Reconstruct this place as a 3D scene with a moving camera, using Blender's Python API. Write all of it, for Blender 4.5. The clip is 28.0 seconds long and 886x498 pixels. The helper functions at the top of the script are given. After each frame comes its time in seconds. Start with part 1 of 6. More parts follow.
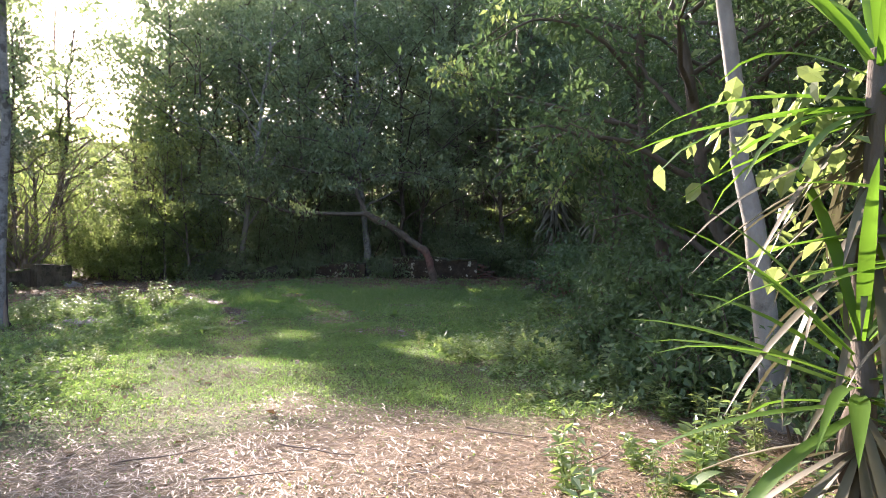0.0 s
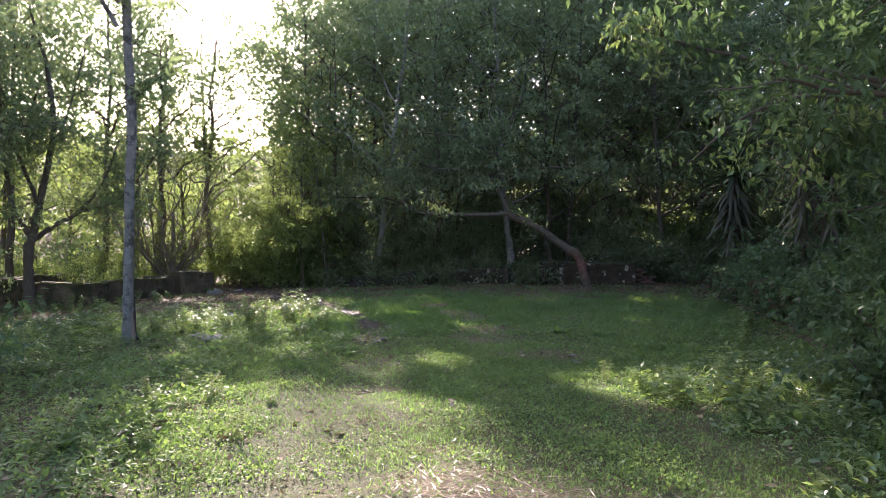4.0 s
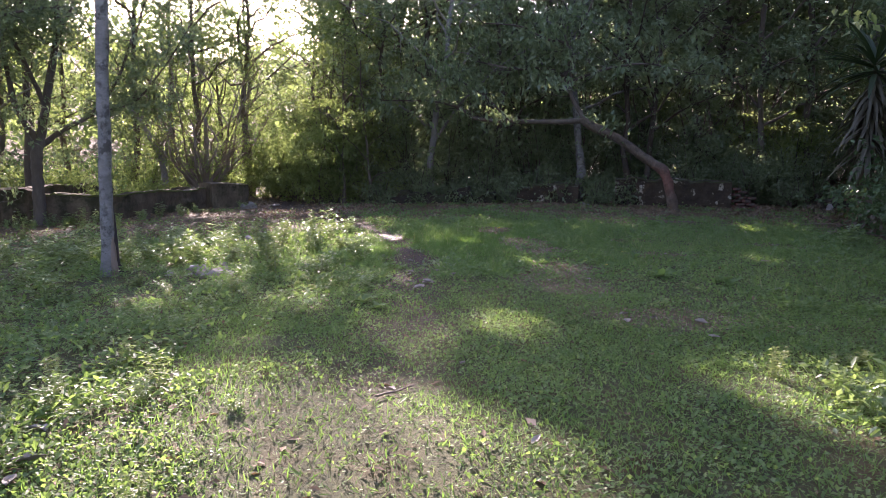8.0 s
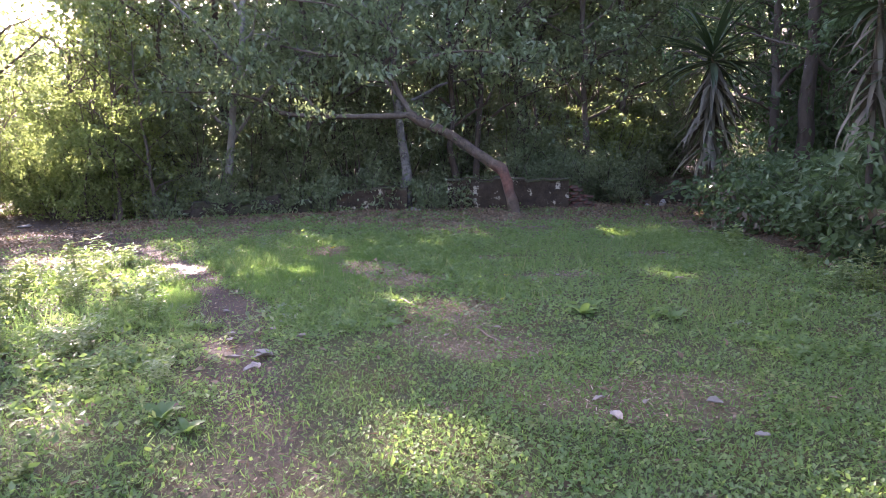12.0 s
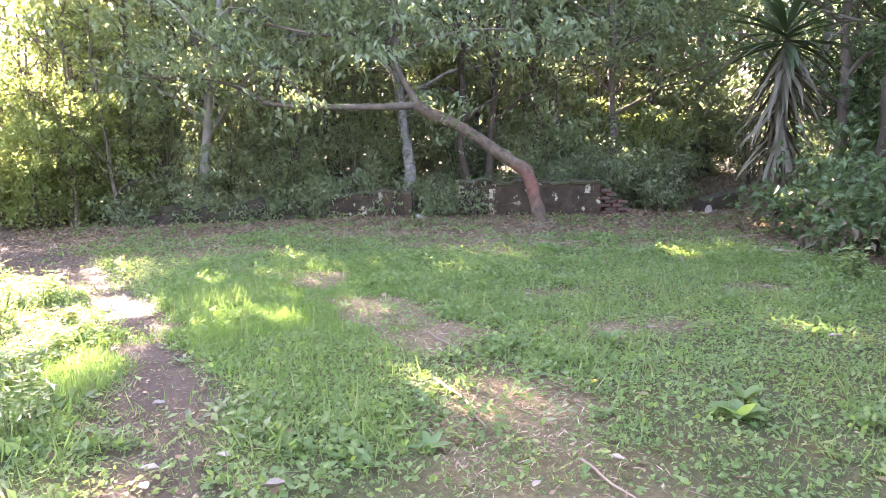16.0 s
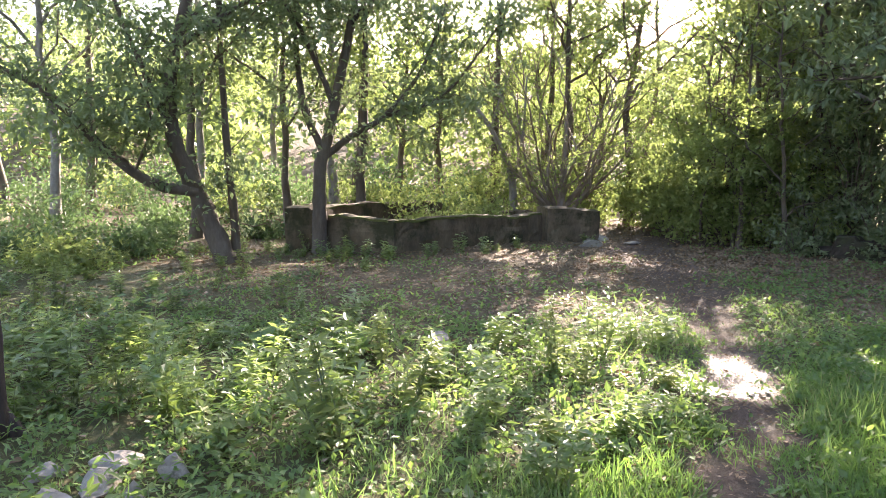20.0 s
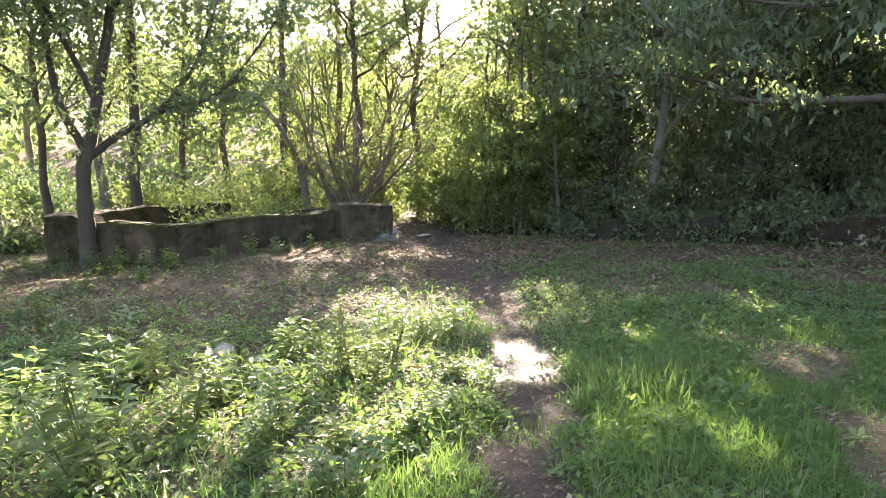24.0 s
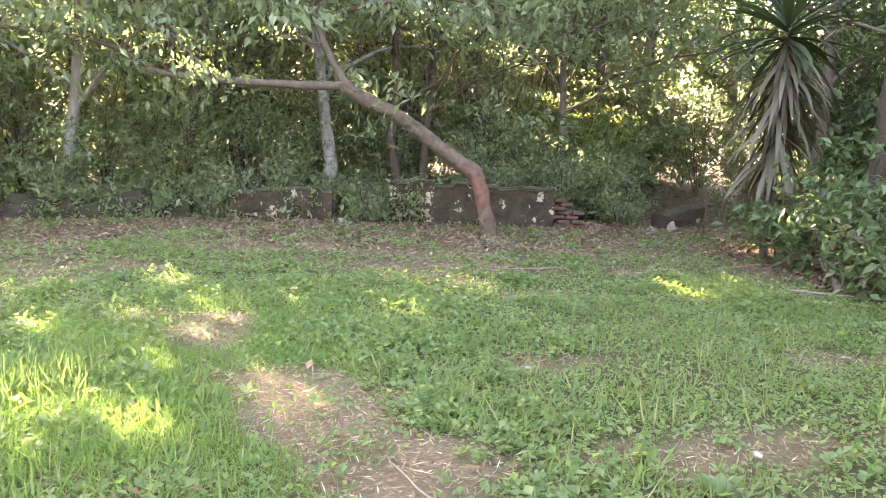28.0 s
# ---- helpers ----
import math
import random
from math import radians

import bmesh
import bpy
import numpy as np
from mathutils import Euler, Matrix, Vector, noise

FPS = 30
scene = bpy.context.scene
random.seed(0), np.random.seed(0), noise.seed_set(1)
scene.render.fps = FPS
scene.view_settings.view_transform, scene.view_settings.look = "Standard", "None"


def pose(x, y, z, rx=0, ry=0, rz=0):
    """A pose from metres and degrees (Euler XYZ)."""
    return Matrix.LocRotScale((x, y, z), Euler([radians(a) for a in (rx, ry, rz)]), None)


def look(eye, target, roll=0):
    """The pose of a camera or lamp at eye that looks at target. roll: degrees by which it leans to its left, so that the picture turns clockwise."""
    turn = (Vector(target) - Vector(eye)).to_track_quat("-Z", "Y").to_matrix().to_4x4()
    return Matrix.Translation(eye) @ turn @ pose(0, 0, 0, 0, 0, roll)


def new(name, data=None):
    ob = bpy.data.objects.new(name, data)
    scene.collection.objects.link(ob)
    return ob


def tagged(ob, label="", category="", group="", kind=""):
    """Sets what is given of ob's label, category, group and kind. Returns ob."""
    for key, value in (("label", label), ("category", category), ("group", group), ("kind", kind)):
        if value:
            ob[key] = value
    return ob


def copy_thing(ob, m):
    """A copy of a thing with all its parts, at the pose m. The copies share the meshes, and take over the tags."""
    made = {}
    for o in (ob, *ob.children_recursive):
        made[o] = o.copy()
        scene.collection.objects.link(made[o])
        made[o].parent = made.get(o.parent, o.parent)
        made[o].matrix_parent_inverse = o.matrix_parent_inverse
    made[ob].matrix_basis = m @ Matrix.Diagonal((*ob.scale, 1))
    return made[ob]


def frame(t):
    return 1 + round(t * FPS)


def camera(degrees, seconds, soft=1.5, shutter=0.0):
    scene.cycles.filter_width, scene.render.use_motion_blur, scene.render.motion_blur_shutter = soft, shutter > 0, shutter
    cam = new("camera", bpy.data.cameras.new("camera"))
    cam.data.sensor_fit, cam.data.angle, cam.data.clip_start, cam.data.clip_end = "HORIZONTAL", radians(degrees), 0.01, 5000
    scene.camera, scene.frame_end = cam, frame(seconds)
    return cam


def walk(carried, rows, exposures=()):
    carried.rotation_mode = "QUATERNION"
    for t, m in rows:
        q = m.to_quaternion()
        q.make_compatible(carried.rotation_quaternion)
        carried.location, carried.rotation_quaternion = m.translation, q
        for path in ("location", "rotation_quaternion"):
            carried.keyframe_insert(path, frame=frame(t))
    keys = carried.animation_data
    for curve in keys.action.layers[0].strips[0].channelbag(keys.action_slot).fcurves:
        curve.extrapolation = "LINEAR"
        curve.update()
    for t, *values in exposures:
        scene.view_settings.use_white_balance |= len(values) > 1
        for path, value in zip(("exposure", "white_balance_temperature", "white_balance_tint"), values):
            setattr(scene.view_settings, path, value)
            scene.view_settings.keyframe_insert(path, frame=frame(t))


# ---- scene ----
cam = camera(64.7, 28.0, soft=0.8)
METRES, EYE, TILT, LEAN, TURN = 13.3, 1.5, 0.0, 0.0, 0.0
ROWS = [
    (0.0, 0.0, 0.0, 0.0, 0.01, -1.26, -0.41),
    (0.5, -0.0107, 0.0175, -0.0006, 2.15, -1.84, 0.48),
    (1.0, -0.0156, 0.0309, -0.0006, 4.48, -4.47, 0.61),
    (1.5, -0.017, 0.0522, -0.0012, 14.46, 0.82, 0.54),
    (2.0, -0.019, 0.0684, -0.0022, 16.2, -0.9, 0.68),
    (2.5, -0.0286, 0.0864, -0.0024, 12.88, -0.41, 0.05),
    (4.5, -0.0518, 0.1821, -0.0025, 10.7, -1.12, 0.46),
    (5.0, -0.0576, 0.2073, -0.0032, 16.23, 0.25, 1.74),
    (5.5, -0.0583, 0.2321, -0.0055, 17.59, -3.03, 0.16),
    (6.0, -0.0683, 0.2602, -0.0053, 13.42, -5.39, -1.57),
    (6.5, -0.0751, 0.284, -0.0058, 14.48, -8.44, 0.52),
    (7.0, -0.079, 0.3113, -0.0058, 19.65, -5.85, 0.11),
    (7.5, -0.0856, 0.3381, -0.0074, 18.2, -7.69, -1.47),
    (8.0, -0.0961, 0.363, -0.0062, 15.21, -8.15, -0.18),
    (8.5, -0.1024, 0.3905, -0.0077, 16.69, -8.61, 1.38),
    (9.0, -0.1106, 0.4151, -0.0069, 16.78, -9.93, -1.26),
    (9.5, -0.1292, 0.4397, -0.0073, 16.38, -8.46, 0.96),
    (10.0, -0.1437, 0.4629, -0.0086, 19.59, -11.16, 2.26),
    (10.5, -0.1512, 0.4858, -0.0091, 23.29, -9.38, 0.44),
    (11.0, -0.1615, 0.511, -0.0097, 13.14, -9.99, -1.02),
    (11.5, -0.1715, 0.5319, -0.0071, 2.25, -8.45, -0.4),
    (12.0, -0.1723, 0.5542, -0.0082, -1.45, -8.2, 0.88),
    (12.5, -0.1719, 0.575, -0.0071, -5.09, -6.47, -1.07),
    (14.5, -0.1833, 0.666, -0.0082, -8.5, -7.33, -1.97),
    (15.0, -0.1867, 0.6906, -0.0082, -12.73, -7.15, -2.97),
    (15.5, -0.1954, 0.7143, -0.0092, -12.01, -7.25, -1.36),
    (16.0, -0.1987, 0.7412, -0.0081, -2.17, -8.46, 0.64),
    (16.5, -0.1998, 0.7627, -0.0103, 9.34, -9.34, -0.72),
    (17.0, -0.2055, 0.7869, -0.0095, 11.78, -9.23, -0.89),
    (17.5, -0.2116, 0.8065, -0.0093, 19.23, -9.29, 1.4),
    (18.0, -0.2125, 0.8305, -0.0091, 34.29, -8.19, 1.26),
    (18.5, -0.2158, 0.8458, -0.0092, 40.99, -9.29, 0.36),
    (19.0, -0.2266, 0.8645, -0.0088, 40.38, -10.7, -0.45),
    (19.5, -0.2338, 0.8778, -0.0092, 44.59, -10.7, 1.25),
    (20.0, -0.2377, 0.897, -0.008, 50.35, -7.24, -0.66),
    (20.5, -0.2401, 0.9038, -0.0076, 55.18, -8.08, 0.53),
    (22.5, -0.2405, 0.9074, -0.0074, 50.73, -7.2, 1.35),
    (23.0, -0.2398, 0.9092, -0.0071, 46.07, -7.22, 1.52),
    (23.5, -0.2391, 0.9108, -0.0069, 40.23, -7.45, 1.07),
    (24.0, -0.2388, 0.9113, -0.0068, 33.82, -7.6, 0.61),
    (24.5, -0.2369, 0.9126, -0.0063, 28.58, -7.1, 0.09),
    (25.0, -0.2349, 0.9129, -0.0059, 21.42, -7.4, -0.59),
    (25.5, -0.2327, 0.9138, -0.0055, 14.53, -6.85, -0.98),
    (26.0, -0.2299, 0.9149, -0.0057, 7.6, -7.44, -1.37),
    (26.5, -0.2257, 0.915, -0.0047, 0.47, -7.53, -1.47),
    (27.0, -0.2208, 0.9191, -0.0057, -7.75, -7.42, -2.11),
    (27.5, -0.2192, 0.9158, -0.0052, -11.94, -6.86, -3.07),
    (28.0, -0.2201, 0.9243, -0.0071, -9.54, -8.96, -2.63),
]
walk(cam, [(t, pose(0, 0, EYE, TILT, LEAN, TURN) @ pose(METRES * x, METRES * y, METRES * z, 90 + pitch, roll, yaw)) for t, x, y, z, yaw, pitch, roll in ROWS],
     [(0, 2.55, 6350, 27), (0.8, 2.38, 6400, 22), (2, 2.25, 6500, 17), (5, 2.35, 6200, 34), (8, 2.55, 6200, 39), (10, 2.85, 6200, 42), (12.5, 3.7, 6300, 45), (15, 4.2, 6700, 44), (16, 4.8, 6900, 38), (17, 4.3, 6900, 38), (18, 3.48, 6750, 36), (20, 3.2, 6750, 25), (23, 3.1, 6700, 21), (24, 3.3, 6800, 23), (26, 3.95, 7000, 27), (26.6, 4.45, 7300, 26), (27.2, 4.95, 7800, 29), (28, 5.1, 8000, 32)])

# ---------------------------------------------------------------- light
SUN_AZ, SUN_EL = 31.0, 21.0          # degrees left of +y, degrees above the horizon
SUN_WAY = Vector((-math.sin(radians(SUN_AZ)) * math.cos(radians(SUN_EL)),
                  math.cos(radians(SUN_AZ)) * math.cos(radians(SUN_EL)), math.sin(radians(SUN_EL))))
world = bpy.data.worlds.new("world")
scene.world = world
world.use_nodes = True
wn = world.node_tree.nodes
sky = wn.new("ShaderNodeTexSky")
sky.sky_type, sky.sun_disc = "NISHITA", False
sky.sun_elevation, sky.sun_rotation = radians(SUN_EL), radians(-SUN_AZ)
sky.air_density, sky.dust_density = 1.0, 2.0
world.node_tree.links.new(sky.outputs[0], wn["Background"].inputs[0])
wn["Background"].inputs[1].default_value = 0.125
sun = new("sun", bpy.data.lights.new("sun", "SUN"))
sun.data.energy, sun.data.angle, sun.data.color = 5.0, radians(0.6), (1.0, 0.9, 0.74)
sun.matrix_world = look((0, 0, 30), Vector((0, 0, 30)) - SUN_WAY)

# ---------------------------------------------------------------- materials


def ramp(nt, fac, stops):
    r = nt.nodes.new("ShaderNodeValToRGB")
    els = r.color_ramp.elements
    while len(els) < len(stops):
        els.new(0.5)
    for e, (p, c) in zip(els, stops):
        e.position, e.color = p, (*c, 1)
    nt.links.new(fac, r.inputs[0])
    return r.outputs[0]


def tex(nt, scale, detail=4.0, rough=0.6, stretch=None, kind="noise"):
    co = nt.nodes.new("ShaderNodeTexCoord")
    vec = co.outputs["Object"]
    if stretch:
        mp = nt.nodes.new("ShaderNodeMapping")
        mp.inputs["Scale"].default_value = stretch
        nt.links.new(vec, mp.inputs[0])
        vec = mp.outputs[0]
    if kind == "voronoi":
        n = nt.nodes.new("ShaderNodeTexVoronoi")
        n.inputs["Scale"].default_value = scale
        nt.links.new(vec, n.inputs["Vector"])
        return n.outputs["Distance"]
    n = nt.nodes.new("ShaderNodeTexNoise")
    n.inputs["Scale"].default_value, n.inputs["Detail"].default_value, n.inputs["Roughness"].default_value = scale, detail, rough
    nt.links.new(vec, n.inputs["Vector"])
    return n.outputs[0]


def mixc(nt, fac, a, b):
    m = nt.nodes.new("ShaderNodeMix")
    m.data_type = "RGBA"
    for i, v in ((0, fac), (6, a), (7, b)):
        if isinstance(v, (int, float)):
            m.inputs[i].default_value = v
        elif isinstance(v, tuple):
            m.inputs[i].default_value = (*v, 1)
        else:
            nt.links.new(v, m.inputs[i])
    return m.outputs[2]


def fresh(name):
    m = bpy.data.materials.new(name)
    m.use_nodes = True
    return m, m.node_tree, m.node_tree.nodes["Principled BSDF"]


def bump(nt, height, strength, distance=0.02):
    b = nt.nodes.new("ShaderNodeBump")
    b.inputs["Strength"].default_value, b.inputs["Distance"].default_value = strength, distance
    nt.links.new(height, b.inputs["Height"])
    return b.outputs[0]


def leafy(name, stops, glow, share=0.4, rough=0.42, gloss=0.32):
    """A leaf: reflects on its face, lets light through; each leaf has its own shade."""
    m, nt, p = fresh(name)
    g = nt.nodes.new("ShaderNodeNewGeometry")
    col = ramp(nt, g.outputs["Random Per Island"], stops)
    n = tex(nt, 1.3, 2.0)
    col = mixc(nt, n, col, mixc(nt, 0.35, col, stops[-1][1]))
    nt.links.new(col, p.inputs["Base Color"])
    p.inputs["Roughness"].default_value = rough + 0.12
    p.inputs["Specular IOR Level"].default_value = gloss
    tr = nt.nodes.new("ShaderNodeBsdfTranslucent")
    nt.links.new(mixc(nt, 0.55, col, glow), tr.inputs[0])
    mx = nt.nodes.new("ShaderNodeMixShader")
    mx.inputs[0].default_value = share
    nt.links.new(p.outputs[0], mx.inputs[1])
    nt.links.new(tr.outputs[0], mx.inputs[2])
    nt.links.new(mx.outputs[0], nt.nodes["Material Output"].inputs[0])
    return m


def surfaced(name, stops, scale, rough=0.9, bumps=0.5, stretch=None, fine=6.0, over=None):
    """Bark, stone, concrete: coarse patches, fine grain, relief. over: (colour, scale, low, high) of a second growth."""
    m, nt, p = fresh(name)
    a = tex(nt, scale, 8, 0.65, stretch)
    b = tex(nt, scale * fine, 5, 0.7, stretch)
    ad = nt.nodes.new("ShaderNodeMath")
    ad.operation, ad.use_clamp = "MULTIPLY_ADD", True
    nt.links.new(b, ad.inputs[0])
    ad.inputs[1].default_value = 0.4
    sub = nt.nodes.new("ShaderNodeMath")
    sub.operation = "SUBTRACT"
    nt.links.new(a, sub.inputs[0])
    sub.inputs[1].default_value = 0.2
    nt.links.new(sub.outputs[0], ad.inputs[2])
    col = ramp(nt, ad.outputs[0], stops)
    if over:
        c2, s2, lo, hi = over
        mask = ramp(nt, tex(nt, s2, 6, 0.7), [(lo, (0, 0, 0)), (hi, (1, 1, 1))])
        col = mixc(nt, mask, col, c2)
    nt.links.new(col, p.inputs["Base Color"])
    p.inputs["Roughness"].default_value = rough
    nt.links.new(bump(nt, ad.outputs[0], bumps, 0.03), p.inputs["Normal"])
    return m


LEAF_DARK = leafy("leaf_dark", [(0, (0.037, 0.062, 0.025)), (0.6, (0.069, 0.112, 0.040)), (1, (0.105, 0.163, 0.075))], (0.19, 0.32, 0.10), 0.33, 0.38)
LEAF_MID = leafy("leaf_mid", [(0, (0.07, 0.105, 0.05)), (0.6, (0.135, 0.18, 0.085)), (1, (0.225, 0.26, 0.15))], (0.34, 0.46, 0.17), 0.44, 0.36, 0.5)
# Paler, yellower leaf; also stands in for sun on boughs and far slopes.
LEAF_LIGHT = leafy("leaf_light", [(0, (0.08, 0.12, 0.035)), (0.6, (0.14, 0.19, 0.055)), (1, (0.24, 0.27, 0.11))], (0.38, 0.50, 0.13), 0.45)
LEAF_BLADE = leafy("leaf_blade", [(0, (0.035, 0.085, 0.015)), (1, (0.07, 0.14, 0.02))], (0.24, 0.50, 0.03), 0.4, 0.3)
# Darker copy of LEAF_BLADE: the backlit look is put into the colour.
LEAF_SHADED_BLADE = leafy("leaf_shaded_blade", [(0, (0.022, 0.038, 0.019)), (1, (0.041, 0.064, 0.026))], (0.090, 0.150, 0.038), 0.2, 0.4)
LEAF_GREY = leafy("leaf_old_blade", [(0, (0.055, 0.056, 0.036)), (0.7, (0.105, 0.095, 0.062)), (1, (0.19, 0.165, 0.115))], (0.18, 0.17, 0.08), 0.2, 0.45)
GRASS = leafy("grass_blades", [(0, (0.05, 0.1, 0.033)), (0.5, (0.097, 0.165, 0.054)), (0.88, (0.148, 0.205, 0.072)), (1, (0.32, 0.27, 0.14))], (0.23, 0.46, 0.08), 0.46, 0.45)
COVER = leafy("cover_leaves", [(0, (0.048, 0.095, 0.04)), (0.6, (0.094, 0.16, 0.064)), (1, (0.17, 0.225, 0.1))], (0.37, 0.57, 0.085), 0.45, 0.4, 0.25)
WEED_LEAF = leafy("weed_leaves", [(0, (0.05, 0.1, 0.04)), (0.6, (0.1, 0.17, 0.06)), (1, (0.19, 0.25, 0.12))], (0.45, 0.62, 0.12), 0.45, 0.18, 0.8)
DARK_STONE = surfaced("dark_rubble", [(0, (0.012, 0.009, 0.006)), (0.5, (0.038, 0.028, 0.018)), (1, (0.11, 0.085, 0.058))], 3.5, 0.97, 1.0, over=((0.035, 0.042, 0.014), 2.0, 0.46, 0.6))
LUSH = leafy("lush_grass", [(0, (0.045, 0.1, 0.028)), (0.6, (0.085, 0.158, 0.044)), (1, (0.15, 0.21, 0.072))], (0.28, 0.52, 0.07), 0.47, 0.45)
DRY = leafy("dry_leaves", [(0, (0.075, 0.042, 0.022)), (0.5, (0.155, 0.098, 0.052)), (0.9, (0.25, 0.175, 0.105)), (1, (0.36, 0.28, 0.19))], (0.3, 0.18, 0.07), 0.15, 0.7)
STRAW = leafy("dry_straw", [(0, (0.09, 0.05, 0.03)), (0.35, (0.24, 0.155, 0.095)), (0.75, (0.34, 0.245, 0.16)), (1, (0.47, 0.375, 0.27))], (0.4, 0.3, 0.18), 0.12, 0.3, 0.5)
DEAD = leafy("dead_hedge_leaves", [(0, (0.04, 0.032, 0.02)), (0.6, (0.085, 0.068, 0.042)), (1, (0.15, 0.125, 0.08))], (0.2, 0.13, 0.06), 0.15, 0.6)
YELLOW = leafy("yellow_leaf", [(0, (0.55, 0.42, 0.05)), (1, (0.6, 0.5, 0.08))], (0.6, 0.5, 0.05), 0.3)
BARK = surfaced("bark_brown", [(0, (0.036, 0.029, 0.022)), (0.5, (0.101, 0.079, 0.058)), (1, (0.194, 0.166, 0.122))], 5, 0.9, 0.7, (1, 1, 0.25))
BARK_PALE = surfaced("bark_pale", [(0, (0.083, 0.070, 0.058)), (0.45, (0.192, 0.179, 0.154)), (1, (0.352, 0.333, 0.294))], 4, 0.85, 0.5, (1, 1, 0.5), over=((0.064, 0.054, 0.042), 3.0, 0.55, 0.72))
BARK_LICHEN = surfaced("bark_lichen", [(0, (0.025, 0.018, 0.012)), (0.5, (0.065, 0.047, 0.032)), (1, (0.12, 0.092, 0.065))], 6, 0.92, 0.9, (1, 1, 0.4), over=((0.28, 0.26, 0.21), 4.5, 0.61, 0.67))
BARK_RED = surfaced("bark_tan", [(0, (0.08, 0.06, 0.044)), (0.5, (0.19, 0.15, 0.115)), (1, (0.3, 0.25, 0.19))], 6, 0.85, 0.6, (1, 1, 0.5))


def red_foot(m):
    """Adds a worn red zone, 0.45 to 1.2 m up, with a ragged edge."""
    nt = m.node_tree
    pr = nt.nodes["Principled BSDF"]
    old = pr.inputs["Base Color"].links[0].from_socket
    sep = nt.nodes.new("ShaderNodeSeparateXYZ")
    co = nt.nodes.new("ShaderNodeTexCoord")
    nt.links.new(co.outputs["Object"], sep.inputs[0])
    ad = nt.nodes.new("ShaderNodeMath")
    ad.operation = "MULTIPLY_ADD"
    nt.links.new(tex(nt, 6, 6, 0.7), ad.inputs[0])
    ad.inputs[1].default_value = 0.5
    nt.links.new(sep.outputs[2], ad.inputs[2])
    mask = ramp(nt, ad.outputs[0], [(0.0, (0, 0, 0)), (0.6, (0.04, 0.04, 0.04)), (0.9, (0.5, 0.5, 0.5)), (1.0, (0.6, 0.6, 0.6))])
    mp = nt.nodes.new("ShaderNodeMapRange")
    nt.links.new(ad.outputs[0], mp.inputs[0])
    mp.inputs[1].default_value, mp.inputs[2].default_value, mp.inputs[3].default_value, mp.inputs[4].default_value = 1.2, 1.5, 1.0, 0.0
    mul = nt.nodes.new("ShaderNodeMath")
    mul.operation = "MULTIPLY"
    nt.links.new(mask, mul.inputs[0])
    nt.links.new(mp.outputs[0], mul.inputs[1])
    red = ramp(nt, tex(nt, 9, 6, 0.7), [(0.3, (0.10, 0.035, 0.025)), (0.6, (0.22, 0.075, 0.05)), (0.8, (0.30, 0.15, 0.10))])
    nt.links.new(mixc(nt, mul.outputs[0], old, red), pr.inputs["Base Color"])
    return m


BARK_LEAN = red_foot(surfaced("bark_tan_worn", [(0, (0.035, 0.025, 0.017)), (0.45, (0.095, 0.068, 0.045)), (0.75, (0.17, 0.13, 0.088)), (1, (0.26, 0.21, 0.15))], 6, 0.92, 1.0, (1, 1, 0.7), over=((0.045, 0.036, 0.024), 6.0, 0.52, 0.64)))
BARK_BAND = surfaced("bark_banded_grey", [(0, (0.07, 0.062, 0.05)), (0.4, (0.16, 0.15, 0.13)), (0.75, (0.27, 0.255, 0.225)), (1, (0.38, 0.36, 0.32))], 4, 0.9, 0.9, (0.8, 0.8, 1.5), over=((0.075, 0.068, 0.055), 5.0, 0.5, 0.6))
CHARRED = surfaced("charred_wood", [(0, (0.015, 0.012, 0.011)), (0.6, (0.05, 0.035, 0.03)), (1, (0.13, 0.075, 0.06))], 7, 0.85, 0.8, (1, 1, 0.2))
BARE = surfaced("bare_wood", [(0, (0.1, 0.07, 0.05)), (1, (0.32, 0.235, 0.17))], 7, 0.8, 0.5, (1, 1, 0.15))
CONCRETE = surfaced("old_concrete", [(0, (0.022, 0.016, 0.009)), (0.4, (0.072, 0.052, 0.03)), (0.7, (0.16, 0.122, 0.074)), (1, (0.28, 0.225, 0.15))], 1.8, 0.97, 1.0, (1, 1, 0.5), over=((0.036, 0.034, 0.012), 1.2, 0.5, 0.6))
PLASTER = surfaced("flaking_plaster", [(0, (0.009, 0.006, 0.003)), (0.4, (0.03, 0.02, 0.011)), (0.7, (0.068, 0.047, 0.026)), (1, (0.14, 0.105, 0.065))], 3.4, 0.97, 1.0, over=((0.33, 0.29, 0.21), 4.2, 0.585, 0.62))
COPING = surfaced("weathered_coping", [(0, (0.03, 0.028, 0.018)), (0.5, (0.085, 0.078, 0.055)), (1, (0.22, 0.2, 0.16))], 5, 0.95, 0.8, over=((0.05, 0.055, 0.02), 2.2, 0.38, 0.52))
MOSS = surfaced("moss", [(0, (0.04, 0.05, 0.012)), (0.6, (0.09, 0.10, 0.022)), (1, (0.16, 0.14, 0.04))], 9, 1.0, 0.9)
STONE = surfaced("grey_stone", [(0, (0.09, 0.08, 0.066)), (0.5, (0.25, 0.228, 0.195)), (1, (0.43, 0.40, 0.35))], 5, 0.9, 0.9, over=((0.09, 0.082, 0.05), 5.0, 0.54, 0.66))
BRICK = surfaced("red_brick", [(0, (0.06, 0.024, 0.018)), (0.6, (0.16, 0.058, 0.04)), (1, (0.25, 0.13, 0.095))], 8, 0.95, 0.6, over=((0.06, 0.05, 0.035), 5.0, 0.46, 0.6))

# ---------------------------------------------------------------- plan: heights and zones
RNG = np.random.default_rng(7)
LATTICE = RNG.random((256, 256))


